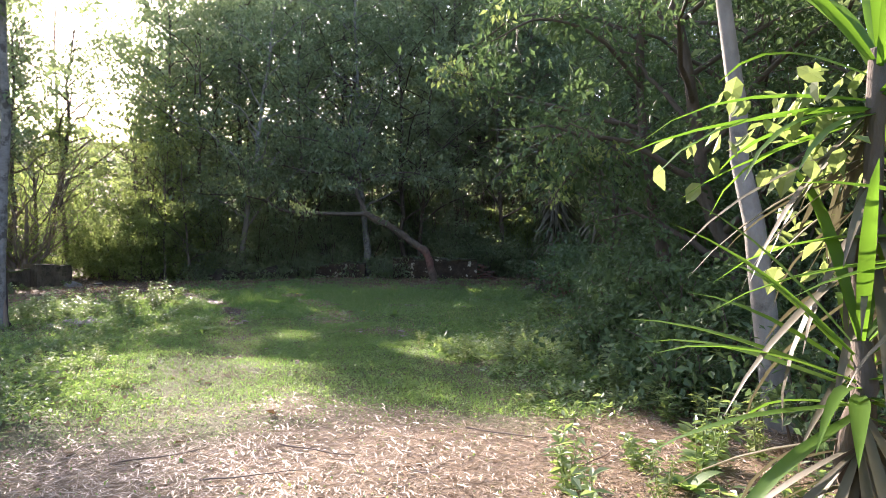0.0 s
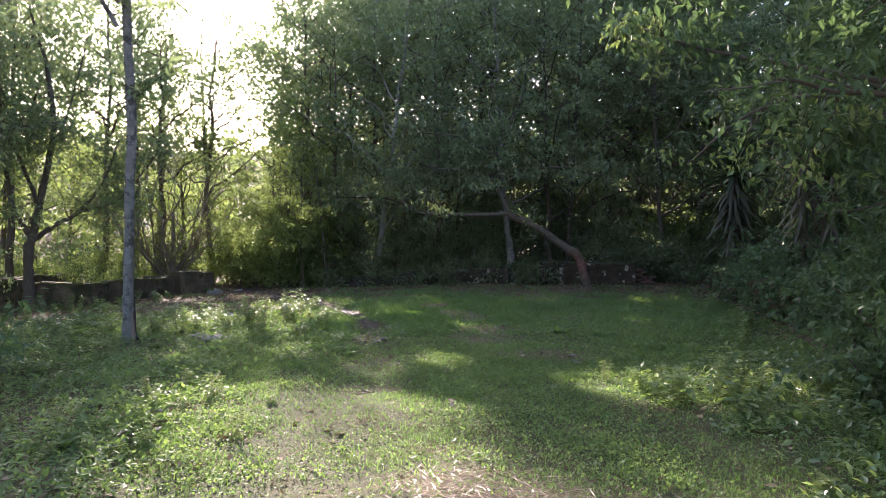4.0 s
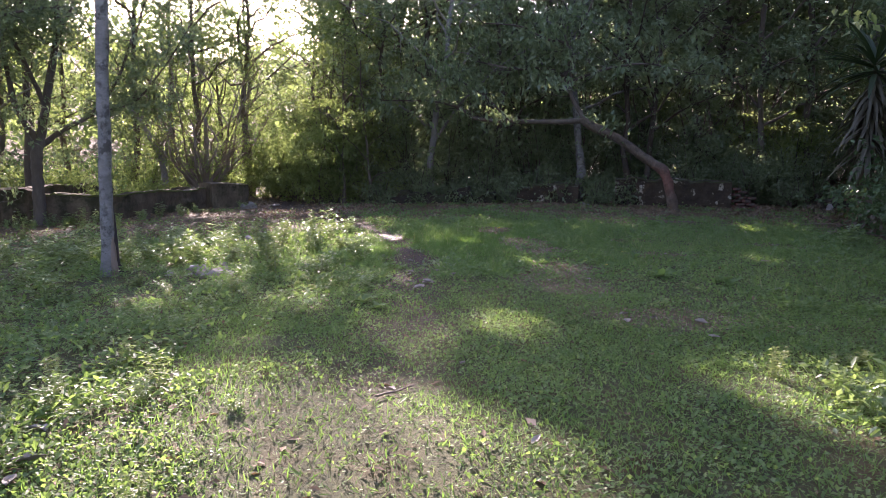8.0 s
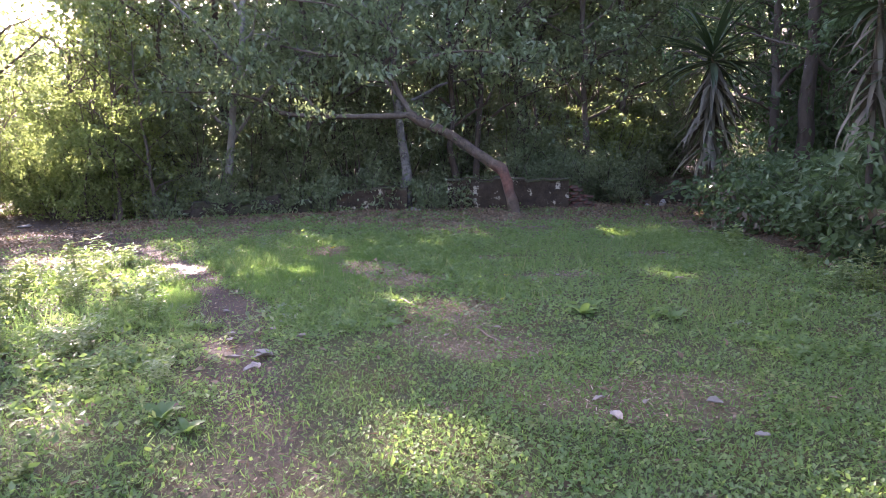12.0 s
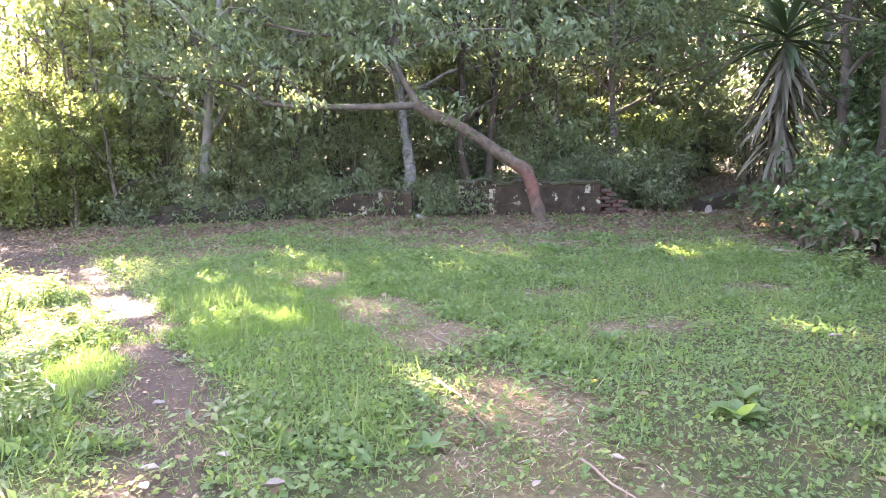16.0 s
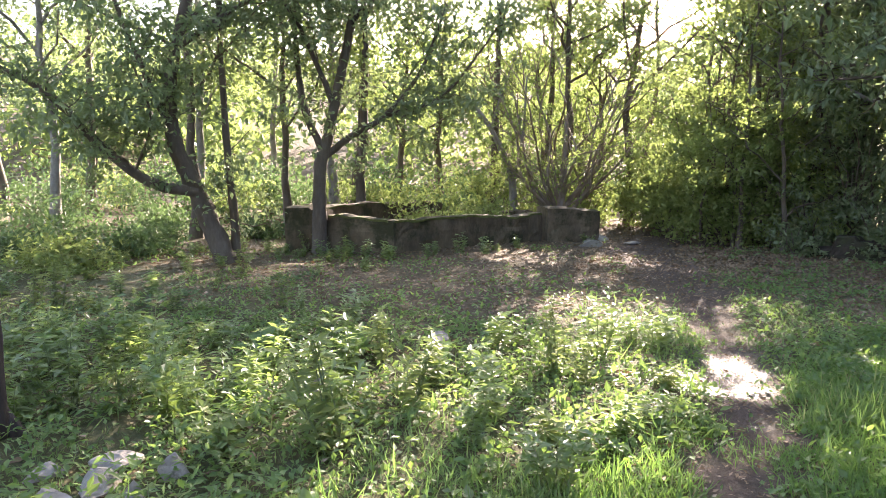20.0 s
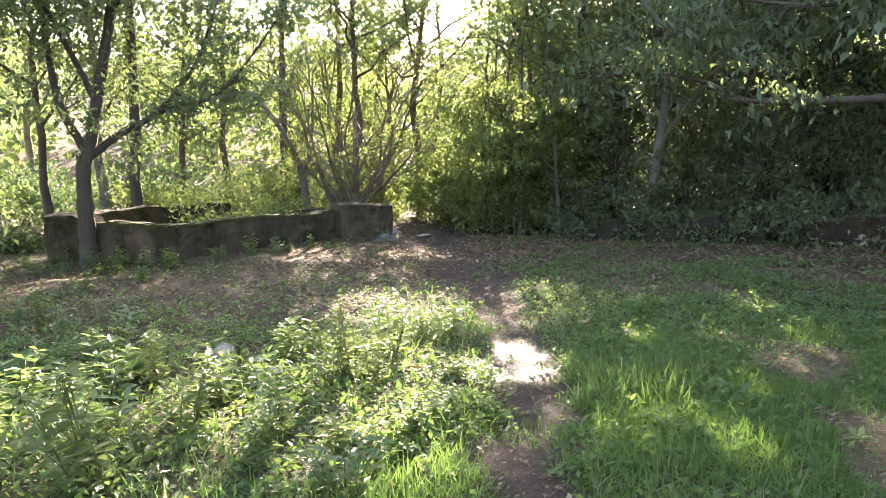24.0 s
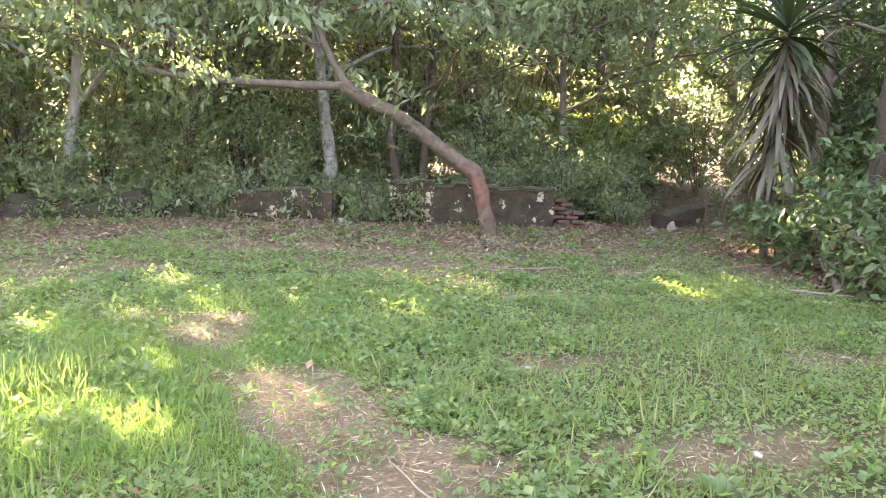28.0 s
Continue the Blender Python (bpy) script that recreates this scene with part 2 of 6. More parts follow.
def vnoise(x, y, s):
    """Smooth value noise in 0..1 at s cells a metre."""
    x, y = np.asarray(x, float) * s + 1000.3, np.asarray(y, float) * s + 1000.7
    i, j = np.floor(x).astype(int), np.floor(y).astype(int)
    u, v = x - i, y - j
    u, v = u * u * (3 - 2 * u), v * v * (3 - 2 * v)
    a = LATTICE[i % 256, j % 256] * (1 - u) + LATTICE[(i + 1) % 256, j % 256] * u
    b = LATTICE[i % 256, (j + 1) % 256] * (1 - u) + LATTICE[(i + 1) % 256, (j + 1) % 256] * u
    return a * (1 - v) + b * v


def smooth(x, a, b):
    t = np.clip((np.asarray(x, float) - a) / (b - a), 0, 1)
    return t * t * (3 - 2 * t)


TRAIL = [(-2.9, 9.0), (-3.2, 11.0), (-3.7, 12.5), (-4.1, 13.5), (-4.5, 14.6), (-5.0, 15.8), (-5.45, 16.7), (-6.0, 17.5), (-6.85, 18.6), (-8.05, 20.2), (-9.6, 22.0), (-11.4, 24.0), (-13.0, 27.5)]
UPPATH = [(3.3, 23.6), (4.7, 25.4), (5.6, 27.5), (5.2, 30.0), (4.2, 33.0)]
STRIP = [(-1.9, 12.5), (-2.08, 13.4), (-2.22, 14.4), (-2.5, 15.25), (-3.08, 16.25), (-3.4, 16.8), (-3.9, 17.75), (-4.8, 18.45), (-5.6, 19.4)]


def line_gap(x, y, pts):
    best = np.full(np.shape(x), 1e9)
    for (ax, ay), (bx, by) in zip(pts, pts[1:]):
        t = np.clip(((x - ax) * (bx - ax) + (y - ay) * (by - ay)) / ((bx - ax) ** 2 + (by - ay) ** 2), 0, 1)
        best = np.minimum(best, np.hypot(x - ax - t * (bx - ax), y - ay - t * (by - ay)))
    return best


def height(x, y):
    x, y = np.asarray(x, float), np.asarray(y, float)
    z = -0.1 * smooth(y, 0, 8) + 0.035 * np.clip(x + 4, -15, 0)
    z = z + 0.09 * np.clip(y - 26.5, 0, 60) * smooth(x, -12, -4) + 0.22 * np.clip(np.hypot(x + 5, y - 10) - 48, 0, 90)
    z = z + 0.05 * (vnoise(x, y, 0.9) - 0.5) + 0.018 * (vnoise(x, y, 3.1) - 0.5)
    z = z - 0.035 * (1 - smooth(line_gap(x, y, TRAIL), 0.1, 0.5))
    return z


def trail_at(x, y):
    w = 0.32 + 0.25 * (vnoise(x, y, 1.1) - 0.5) + 0.35 * smooth(y, 18, 22)
    return (0.4 + 0.6 * smooth(y, 9.5, 11.5)) * (0.75 + 0.5 * vnoise(x, y, 1.7)).clip(0, 1) * (1 - smooth(line_gap(x, y, TRAIL) + 0.25 * (vnoise(x, y, 4.3) - 0.5), w * 0.6, w * 1.3))


def mulch_at(x, y):
    edge = 5.9 + 1.1 * (vnoise(x, y, 0.8) - 0.5) + 0.8 * (vnoise(x, y, 3) - 0.5) - 0.12 * (x + 0.5) ** 2 * (x < -0.5) + 0.2 * np.clip(x, 0, 3)
    return (1 - smooth(y, edge - 0.5, edge + 0.6)) * smooth(x, -3.6, -2.2)


def strip_at(x, y):
    return (1 - smooth(line_gap(x, y, STRIP) + 0.5 * (vnoise(x, y, 2.3) - 0.5), 0.2, 0.55)) * (0.35 + 0.6 * smooth(vnoise(x + 21, y, 1.9), 0.25, 0.6))


BALD = [(-1.17, 15.3, 0.5, 0.32), (-0.62, 15.4, 0.4, 0.28), (-2.5, 15.1, 0.5, 0.5), (0.87, 16.75, 0.45, 0.3), (-1.5, 20.6, 1.5, 1.1), (0.9, 21.6, 1.2, 0.6), (-3.7, 21.7, 1.5, 0.6), (-0.7, 19.0, 0.6, 0.3), (-5.6, 20.3, 1.2, 0.6), (-1.0, 11.3, 1.0, 0.5), (-1.32, 16.8, 0.4, 0.22), (-0.3, 18.6, 0.4, 0.2), (-3.98, 17.6, 0.5, 0.3), (0.9, 20.2, 0.8, 0.3)]


def bald_at(x, y):
    """Worn spots in the turf."""
    m = np.zeros(np.shape(x))
    for cx, cy, a, c in BALD:
        m = np.maximum(m, 1 - smooth(np.hypot((x - cx) / a, (y - cy) / c) + 0.9 * (vnoise(x, y, 3.7) - 0.5), 0.6, 1.2))
    return m * 0.85


def bare_at(x, y):
    """Bare earth with fallen leaves: by the ruins, under the trees and the hedge."""
    n = 1.6 * (vnoise(x, y, 0.7) - 0.5) + 0.8 * (vnoise(x, y, 2.6) - 0.5)
    a = smooth(y + 1.9 * n + 1.4 * (vnoise(x, y, 5.1) - 0.5) + 0.25 * np.clip(-x - 5, 0, 9), 20.6, 23.6) * (0.76 + 0.28 * smooth(-x, 4, 7))
    b = smooth(x + n, 1.9, 2.7) * smooth(y, 3, 5)
    c = smooth(-x + n, 7.5, 9.2) * smooth(y + n, 14.6, 16.6) * 0.9
    d = (1 - smooth(line_gap(x, y, UPPATH), 0.5, 1.1))
    return np.maximum(np.maximum(np.maximum(a, b), c), d)


# sunlit openings on the ground: x, y, half-length, half-width, turn in degrees
GLADES = [(0.8, 4.1, 1.75, 1.6, 5), (-2.45, 6.4, 1.25, 1.0, 10), (-2.9, 7.9, 1.4, 0.9, 0), (0.65, 9.35, 1.1, 0.7, -5), (-2.2, 10.5, 0.25, 0.2, 0),
          (-6.6, 15.75, 0.9, 1.1, 20), (-8.7, 13.6, 0.5, 0.4, 0), (-7.4, 13.7, 0.6, 0.45, 0), (-5.4, 16.78, 0.13, 0.14, 20), (-5.72, 17.1, 0.2, 0.11, -20), (-5.68, 16.42, 0.13, 0.07, 0), (-6.05, 17.42, 0.14, 0.1, 10), (-5.3, 14.6, 0.4, 0.3, 0), (-5.8, 13.6, 0.45, 0.28, 0), (-6.7, 14.3, 0.3, 0.2, 10), (-6.9, 12.95, 0.35, 0.2, 0), (-6.0, 12.2, 0.3, 0.14, 0), (-6.1, 10.9, 0.25, 0.14, 0), (-4.5, 11.0, 0.25, 0.12, 0),
          (-2.35, 13.85, 0.45, 0.2, -35), (-3.12, 16.3, 0.14, 0.28, 0), (-1.9, 18.12, 0.46, 0.22, 5), (-4.4, 19.3, 0.2, 0.14, 0), (-2.85, 18.65, 0.32, 0.13, 10), (-4.25, 18.05, 0.3, 0.13, 15), (-3.6, 18.03, 0.24, 0.12, 0),
          (-3.85, 17.54, 0.22, 0.1, 0), (-4.87, 17.65, 0.2, 0.14, 0), (-3.95, 16.75, 0.18, 0.1, 30), (-4.2, 16.0, 0.24, 0.1, 20), (-3.7, 15.7, 0.16, 0.08, 0), (0.57, 14.9, 0.22, 0.12, 0),
          (-11.1, 25.75, 1.1, 0.7, 0, 3.0), (-12.6, 26.3, 1.2, 0.8, 0, 3.5), (-9.6, 25.6, 0.5, 0.4, 0, 2.6), (-6.6, 25.8, 0.35, 0.3, 0, 3.2), (1.6, 26.0, 0.6, 0.4, 0, 1.6), (2.6, 26.4, 0.6, 0.4, 0, 2.6), (-10.9, 25.5, 0.5, 0.35, 0, 1.3), (-10.3, 25.4, 0.6, 0.4, 0, 2.3),
          (2.8, 28.2, 1.3, 0.8, 0, 2.6), (0.8, 28.4, 0.9, 0.6, 0, 3.6), (4.6, 30.4, 1.4, 0.9, 0, 3.2), (-3.5, 27.0, 0.7, 0.45, 0, 3.4), (-6.0, 26.6, 0.7, 0.45, 0, 3.2), (-8.2, 26.4, 0.8, 0.5, 0, 3.6), (-1.2, 26.6, 0.6, 0.4, 0, 3.6), (6.2, 28.4, 1.0, 0.6, 0, 2.4),
          (-15.6, 27.6, 1.4, 0.8, 0, 2.4), (-18.0, 29.0, 1.5, 0.9, 0, 3.0), (-13.6, 27.8, 1.0, 0.6, 0, 2.2), (-17.5, 22.5, 1.0, 0.7, 0, 1.4), (-16.0, 17.2, 0.5, 0.4, 0, 3.6), (-12.0, 27.2, 1.0, 0.6, 0, 5.0)]
CLEAR = 1.0 / math.tan(radians(SUN_EL))


def in_glade(p, margin=0.0):
    """Which of the points p stand between the sun and one of the openings."""
    hit = np.zeros(len(p), bool)
    for cx, cy, a, b, turn, *up in GLADES:
        h = p[:, 2] - (up[0] if up else -0.15)
        gx = p[:, 0] + h * CLEAR * math.sin(radians(SUN_AZ))
        gy = p[:, 1] - h * CLEAR * math.cos(radians(SUN_AZ))
        c, s = math.cos(radians(turn)), math.sin(radians(turn))
        u, v = (gx - cx) * c + (gy - cy) * s, -(gx - cx) * s + (gy - cy) * c
        r2 = (u / (a + margin)) ** 2 + (v / (b + margin)) ** 2
        k = np.nonzero((r2 < 1.75) & (h > 0))[0]
        wob = 0.3 + 1.1 * vnoise(gx[k], gy[k], 1.7) + 0.3 * vnoise(gx[k], gy[k], 5.0)
        hit[k] |= r2[k] < (np.maximum(wob, 0.8) if b < 0.3 else wob)
    return hit


# ---------------------------------------------------------------- mesh helpers


def raw_mesh(name, verts, faces, mat, soft_shade=True):
    """A mesh from arrays: verts (n, 3), faces (m, 3 or 4)."""
    me = bpy.data.meshes.new(name)
    verts, faces = np.asarray(verts, np.float32), np.asarray(faces, np.int32)
    k = faces.shape[1]
    me.vertices.add(len(verts))
    me.vertices.foreach_set("co", verts.ravel())
    me.loops.add(faces.size)
    me.loops.foreach_set("vertex_index", faces.ravel())
    me.polygons.add(len(faces))
    me.polygons.foreach_set("loop_start", np.arange(0, faces.size, k, dtype=np.int32))
    me.polygons.foreach_set("use_smooth", np.full(len(faces), soft_shade))
    me.update(calc_edges=True)
    me.materials.append(mat)
    return me


def part(name, me, parent, label=""):
    ob = new(name, me)
    ob.parent = parent
    if label:
        tagged(ob, label)
    return ob


def thing(name, place, label, category, group="", kind=""):
    ob = new(name)
    ob.location = place
    ob.empty_display_size = 0.2
    return tagged(ob, label, category, group, kind)


def unit(v):
    return v / np.maximum(np.linalg.norm(v, axis=-1, keepdims=True), 1e-9)


def leaf_arrays(c, d, n, length, width, widest=0.42, fold=0.18):
    """Folded pointed leaves: foot c, axis d, face n."""
    d = unit(d)
    s = unit(np.cross(d, n))
    n = np.cross(s, d)
    L, W = np.asarray(length).reshape(-1, 1), np.asarray(width).reshape(-1, 1)
    mid = c + d * L * widest + n * W * fold
    v = np.stack([c, mid + s * W / 2, c + d * L, mid - s * W / 2], 1).reshape(-1, 3)
    k = np.arange(len(c))[:, None] * 4
    f = np.stack([k + [[0, 1, 2]], k + [[0, 2, 3]]], 1).reshape(-1, 3)
    return v, f


def broad_leaf_arrays(c, d, n, length, width, fold=0.22):
    """Pointed oval leaves with a folded midrib and a drooping tip."""
    d = unit(d)
    s = unit(np.cross(d, n))
    n = np.cross(s, d)
    L, W = np.asarray(length).reshape(-1, 1), np.asarray(width).reshape(-1, 1)
    row = lambda a, side, up: c + d * L * a + s * W * side + n * W * up
    v = np.stack([c, row(0.45, 0, -fold), row(1.0, 0, -fold * 1.6), row(0.22, 0.4, 0), row(0.6, 0.42, 0), row(0.22, -0.4, 0), row(0.6, -0.42, 0)], 1).reshape(-1, 3)
    k = np.arange(len(c))[:, None] * 7
    f = np.stack([k + [q] for q in ((0, 3, 1), (3, 4, 1), (4, 2, 1), (0, 1, 5), (5, 1, 6), (6, 1, 2))], 1).reshape(-1, 3)
    return v, f


def tube_arrays(pts, radii, sides=8, rough=0.06, rng=None):
    pts, radii = np.asarray(pts, float), np.asarray(radii, float)
    t = unit(np.gradient(pts, axis=0))
    ref = np.array([1.0, 0.13, 0.0]) if abs(t[0][2]) > 0.5 else np.array([0.1, 0.2, 1.0])
    a = unit(np.cross(t, ref))
    b = np.cross(t, a)
    ang = np.arange(sides) / sides * 2 * np.pi
    r = radii[:, None] * (1 + (rng.normal(0, rough, (len(pts), sides)) if rng is not None else 0))
    v = pts[:, None] + a[:, None] * (np.cos(ang) * r)[..., None] + b[:, None] * (np.sin(ang) * r)[..., None]
    i, j = np.meshgrid(np.arange(len(pts) - 1), np.arange(sides), indexing="ij")
    q = np.stack([i * sides + j, i * sides + (j + 1) % sides, (i + 1) * sides + (j + 1) % sides, (i + 1) * sides + j], -1).reshape(-1, 4)
    v = v.reshape(-1, 3)
    tip = len(v)
    v = np.vstack([v, pts[-1] + t[-1] * radii[-1] * 0.6])
    last = (len(pts) - 1) * sides
    cap = [[last + k, last + (k + 1) % sides, tip, tip] for k in range(sides)]
    return v, q, np.array(cap)


def join(chunks):
    vs, fs, o = [], [], 0
    for v, f in chunks:
        vs.append(v)
        fs.append(np.asarray(f) + o)
        o += len(v)
    return np.vstack(vs), np.vstack(fs)


def tube_tris(pts, radii, sides=8, rough=0.06, rng=None):
    v, q, cap = tube_arrays(pts, radii, sides, rough, rng)
    return v, np.vstack([q[:, [0, 1, 2]], q[:, [0, 2, 3]], cap[:, :3]])


def bent(a, b, steps, wander, rng, sag=0.0):
    """A wandering line from a to b."""
    a, b = np.asarray(a, float), np.asarray(b, float)
    t = np.linspace(0, 1, steps)[:, None]
    off = np.cumsum(rng.normal(0, 1, (steps, 3)), 0)
    off = (off - off[0]) - t * (off[-1] - off[0])
    return a + (b - a) * t + off * wander + np.array([0, 0, 1.0]) * sag * t * (1 - t) * 4


def through_points(pts, per=5):
    """A smooth line through the given points (Catmull-Rom)."""
    p = np.asarray(pts, float)
    p = np.vstack([2 * p[0] - p[1], p, 2 * p[-1] - p[-2]])
    out = []
    for i in range(1, len(p) - 2):
        for t in np.arange(per) / per:
            out.append(0.5 * (2 * p[i] + (p[i + 1] - p[i - 1]) * t + (2 * p[i - 1] - 5 * p[i] + 4 * p[i + 1] - p[i + 2]) * t * t
                              + (3 * p[i] - p[i - 1] - 3 * p[i + 1] + p[i + 2]) * t ** 3))
    out.append(p[-2])
    return np.array(out)


def foliage(name, spots, count, size, mat, parent, rng, spread=0.3, droop=0.35, slim=0.45, origin=(0, 0, 0), flat=0.8, per=26, gaps=1.0, broad=False):
    """Leaves in loose sprays round the spots (local to origin)."""
    spots = np.asarray(spots, float)
    sprays = max(1, count // per)
    cen = spots[rng.integers(0, len(spots), sprays)] + rng.normal(0, spread, (sprays, 3)) * [1, 1, flat]
    axis = unit(rng.normal(0, 1, (sprays, 3)) * [1, 1, 0.35])
    k = np.repeat(np.arange(sprays), per)
    along = rng.uniform(-0.5, 0.5, len(k))
    c = cen[k] + axis[k] * along[:, None] * size * 5 + rng.normal(0, size * 0.9, (len(k), 3)) * [1, 1, 0.7]
    keep = (c[:, 2] + origin[2]) > height(c[:, 0] + origin[0], c[:, 1] + origin[1]) + 0.02
    c, k = c[keep], k[keep]
    d = unit(axis[k] * 0.6 + rng.normal(0, 0.7, c.shape) - [0, 0, droop])
    n = unit(rng.normal(0, 0.55, c.shape) + [0, 0, 1.0])
    L = size * rng.uniform(0.65, 1.35, len(c))
    if gaps:
        o = c + np.asarray(origin)
        shade = in_glade(o, 0.05) | in_glade(o + d * L[:, None] * 0.5, 0.05) | in_glade(o + d * L[:, None], 0.05)
        keep = ~(shade & (rng.random(len(c)) < gaps))
        c, d, n, L = c[keep], d[keep], n[keep], L[keep]
    v, f = (broad_leaf_arrays if broad else leaf_arrays)(c, d, n, L, L * slim * rng.uniform(0.8, 1.25, len(c)))
    if len(v) == 0:
        return None
    return part(name, raw_mesh(name, v, f, mat, False), parent)


def tree(x, y, tall, girth, label, leaves=6000, leaf=0.1, mat=None, bark=None, lean=(0, 0), low=0.3, reach=1.8, limbs=9, seed=1, group="", spread=0.35, droop=0.35, twigs=3):
    """A tree: a tapered trunk, limbs with twigs, a loose crown."""
    rng = np.random.default_rng(seed)
    base = np.array([x, y, float(height(x, y)) - 0.05])
    top = thing("tree", base, label, "tree", group)
    trunk = bent((0, 0, 0), (lean[0], lean[1], tall * 0.85), 14, 0.045 * tall / 8, rng)
    rad = np.linspace(girth, girth * 0.22, 14)
    rad[0] *= 1.5
    rad[1] *= 1.12
    part("trunk", raw_mesh("trunk", *tube_tris(trunk, rad, 10, 0.05, rng), bark or BARK), top)
    spots, fine = [trunk[-1]], []
    for i in range(limbs):
        h = low + (1 - low) * (i + 0.5) / limbs
        at = h * 13
        k = min(int(at), 12)
        foot = trunk[k] + (trunk[k + 1] - trunk[k]) * (at - k)
        ang = i * 2.4 + rng.uniform(-0.5, 0.5)
        out = reach * (1.15 - 0.6 * abs(h - 0.45)) * rng.uniform(0.75, 1.2)
        end = foot + np.array([math.cos(ang) * out, math.sin(ang) * out, out * rng.uniform(0.3, 0.9)])
        line = bent(foot, end, 8, 0.07 * out / 2, rng, 0.05 * out)
        r0 = max(0.012, girth * (0.5 - 0.3 * h))
        part("branch", raw_mesh("branch", *tube_tris(line, np.linspace(r0, r0 * 0.25, 8), 6, 0.05, rng), bark or BARK), top)
        spots += list(line[2:])
        for _ in range(twigs):
            q = line[rng.integers(2, 8)]
            if in_glade(q[None] + base, 0.1)[0]:
                continue
            e = q + unit(rng.normal(0, 1, 3) + [math.cos(ang) * 0.6, math.sin(ang) * 0.6, 0.3]) * out * rng.uniform(0.3, 0.55)
            tw = bent(q, e, 5, 0.03, rng)
            fine.append(tube_tris(tw, np.linspace(r0 * 0.35, 0.004, 5), 3))
            spots += list(tw[1:])
    if fine:
        tagged(part("twig_spray", raw_mesh("twig_spray", *join(fine), bark or BARK), top), kind="stuff")
    foliage("crown", spots, leaves, leaf, mat or LEAF_MID, top, rng, spread, droop, origin=base, gaps=0.992)
    return top


def shrub(x, y, tall, wide, label, leaves=2500, leaf=0.09, mat=None, seed=1, group="", slim=0.45, name="shrub", gaps=1.0, floor=0.05):
    """A shrub: a sheaf of stems and an uneven dome of leaves down to the ground."""
    rng = np.random.default_rng(seed)
    base = np.array([x, y, float(height(x, y)) - 0.03])
    top = thing(name, base, label, "shrub", group)
    spots = []
    for i in range(9):
        ang, out = i * 2.4 + rng.uniform(-0.4, 0.4), wide * math.sqrt((i + 0.5) / 9) * rng.uniform(0.7, 1.1)
        end = np.array([math.cos(ang) * out, math.sin(ang) * out, tall * rng.uniform(0.6, 1.0) * (1.05 - 0.45 * (out / wide) ** 2)])
        line = bent((rng.normal(0, 0.06), rng.normal(0, 0.06), 0), end, 7, 0.06 * tall / 2, rng, 0.1 * tall)
        part("stem", raw_mesh("stem", *tube_tris(line[::2], np.linspace(0.011 + 0.006 * tall, 0.004, 7)[::2], 4), BARK), top)
        spots += list(line[1:])
        for s in range(3):
            q = line[rng.integers(1, 6)]
            e = q * [1, 1, 1] + unit(rng.normal(0, 1, 3) * [1, 1, 0.6]) * wide * 0.45
            e[2] = max(e[2], floor)
            spots += [q * 0.5 + e * 0.5, e]
    foliage("foliage", spots, leaves, leaf, mat or LEAF_DARK, top, rng, 0.16 * wide + 0.08, 0.3, slim, origin=base, gaps=gaps)
    return top


def boulder(name, x, y, size, label, seed, mat=None, sink=0.3, category="rock", group=""):
    rng = np.random.default_rng(seed)
    bm = bmesh.new()
    bmesh.ops.create_icosphere(bm, subdivisions=3, radius=1.0)
    planes = [(unit(rng.normal(0, 1, 3)), rng.uniform(0.32, 0.62)) for _ in range(8)]
    for v in bm.verts:
        p = np.array(v.co)
        for n, d in planes:
            k = p @ n
            if k > d:
                p = p - n * (k - d)
        p = p * (1 + 0.05 * (noise.noise(Vector(p * 3)) + 0.5 * noise.noise(Vector(p * 8))))
        v.co = Vector(p * np.array(size) * 0.6)
    me = bpy.data.meshes.new(name)
    bm.to_mesh(me)
    bm.free()
    me.materials.append(mat or STONE)
    ob = new(name, me)
    ob.location = (x, y, float(height(x, y)) + size[2] * (0.5 - sink) * 0.9)
    ob.rotation_euler = (0, 0, rng.uniform(0, 6))
    return tagged(ob, label, category, group)


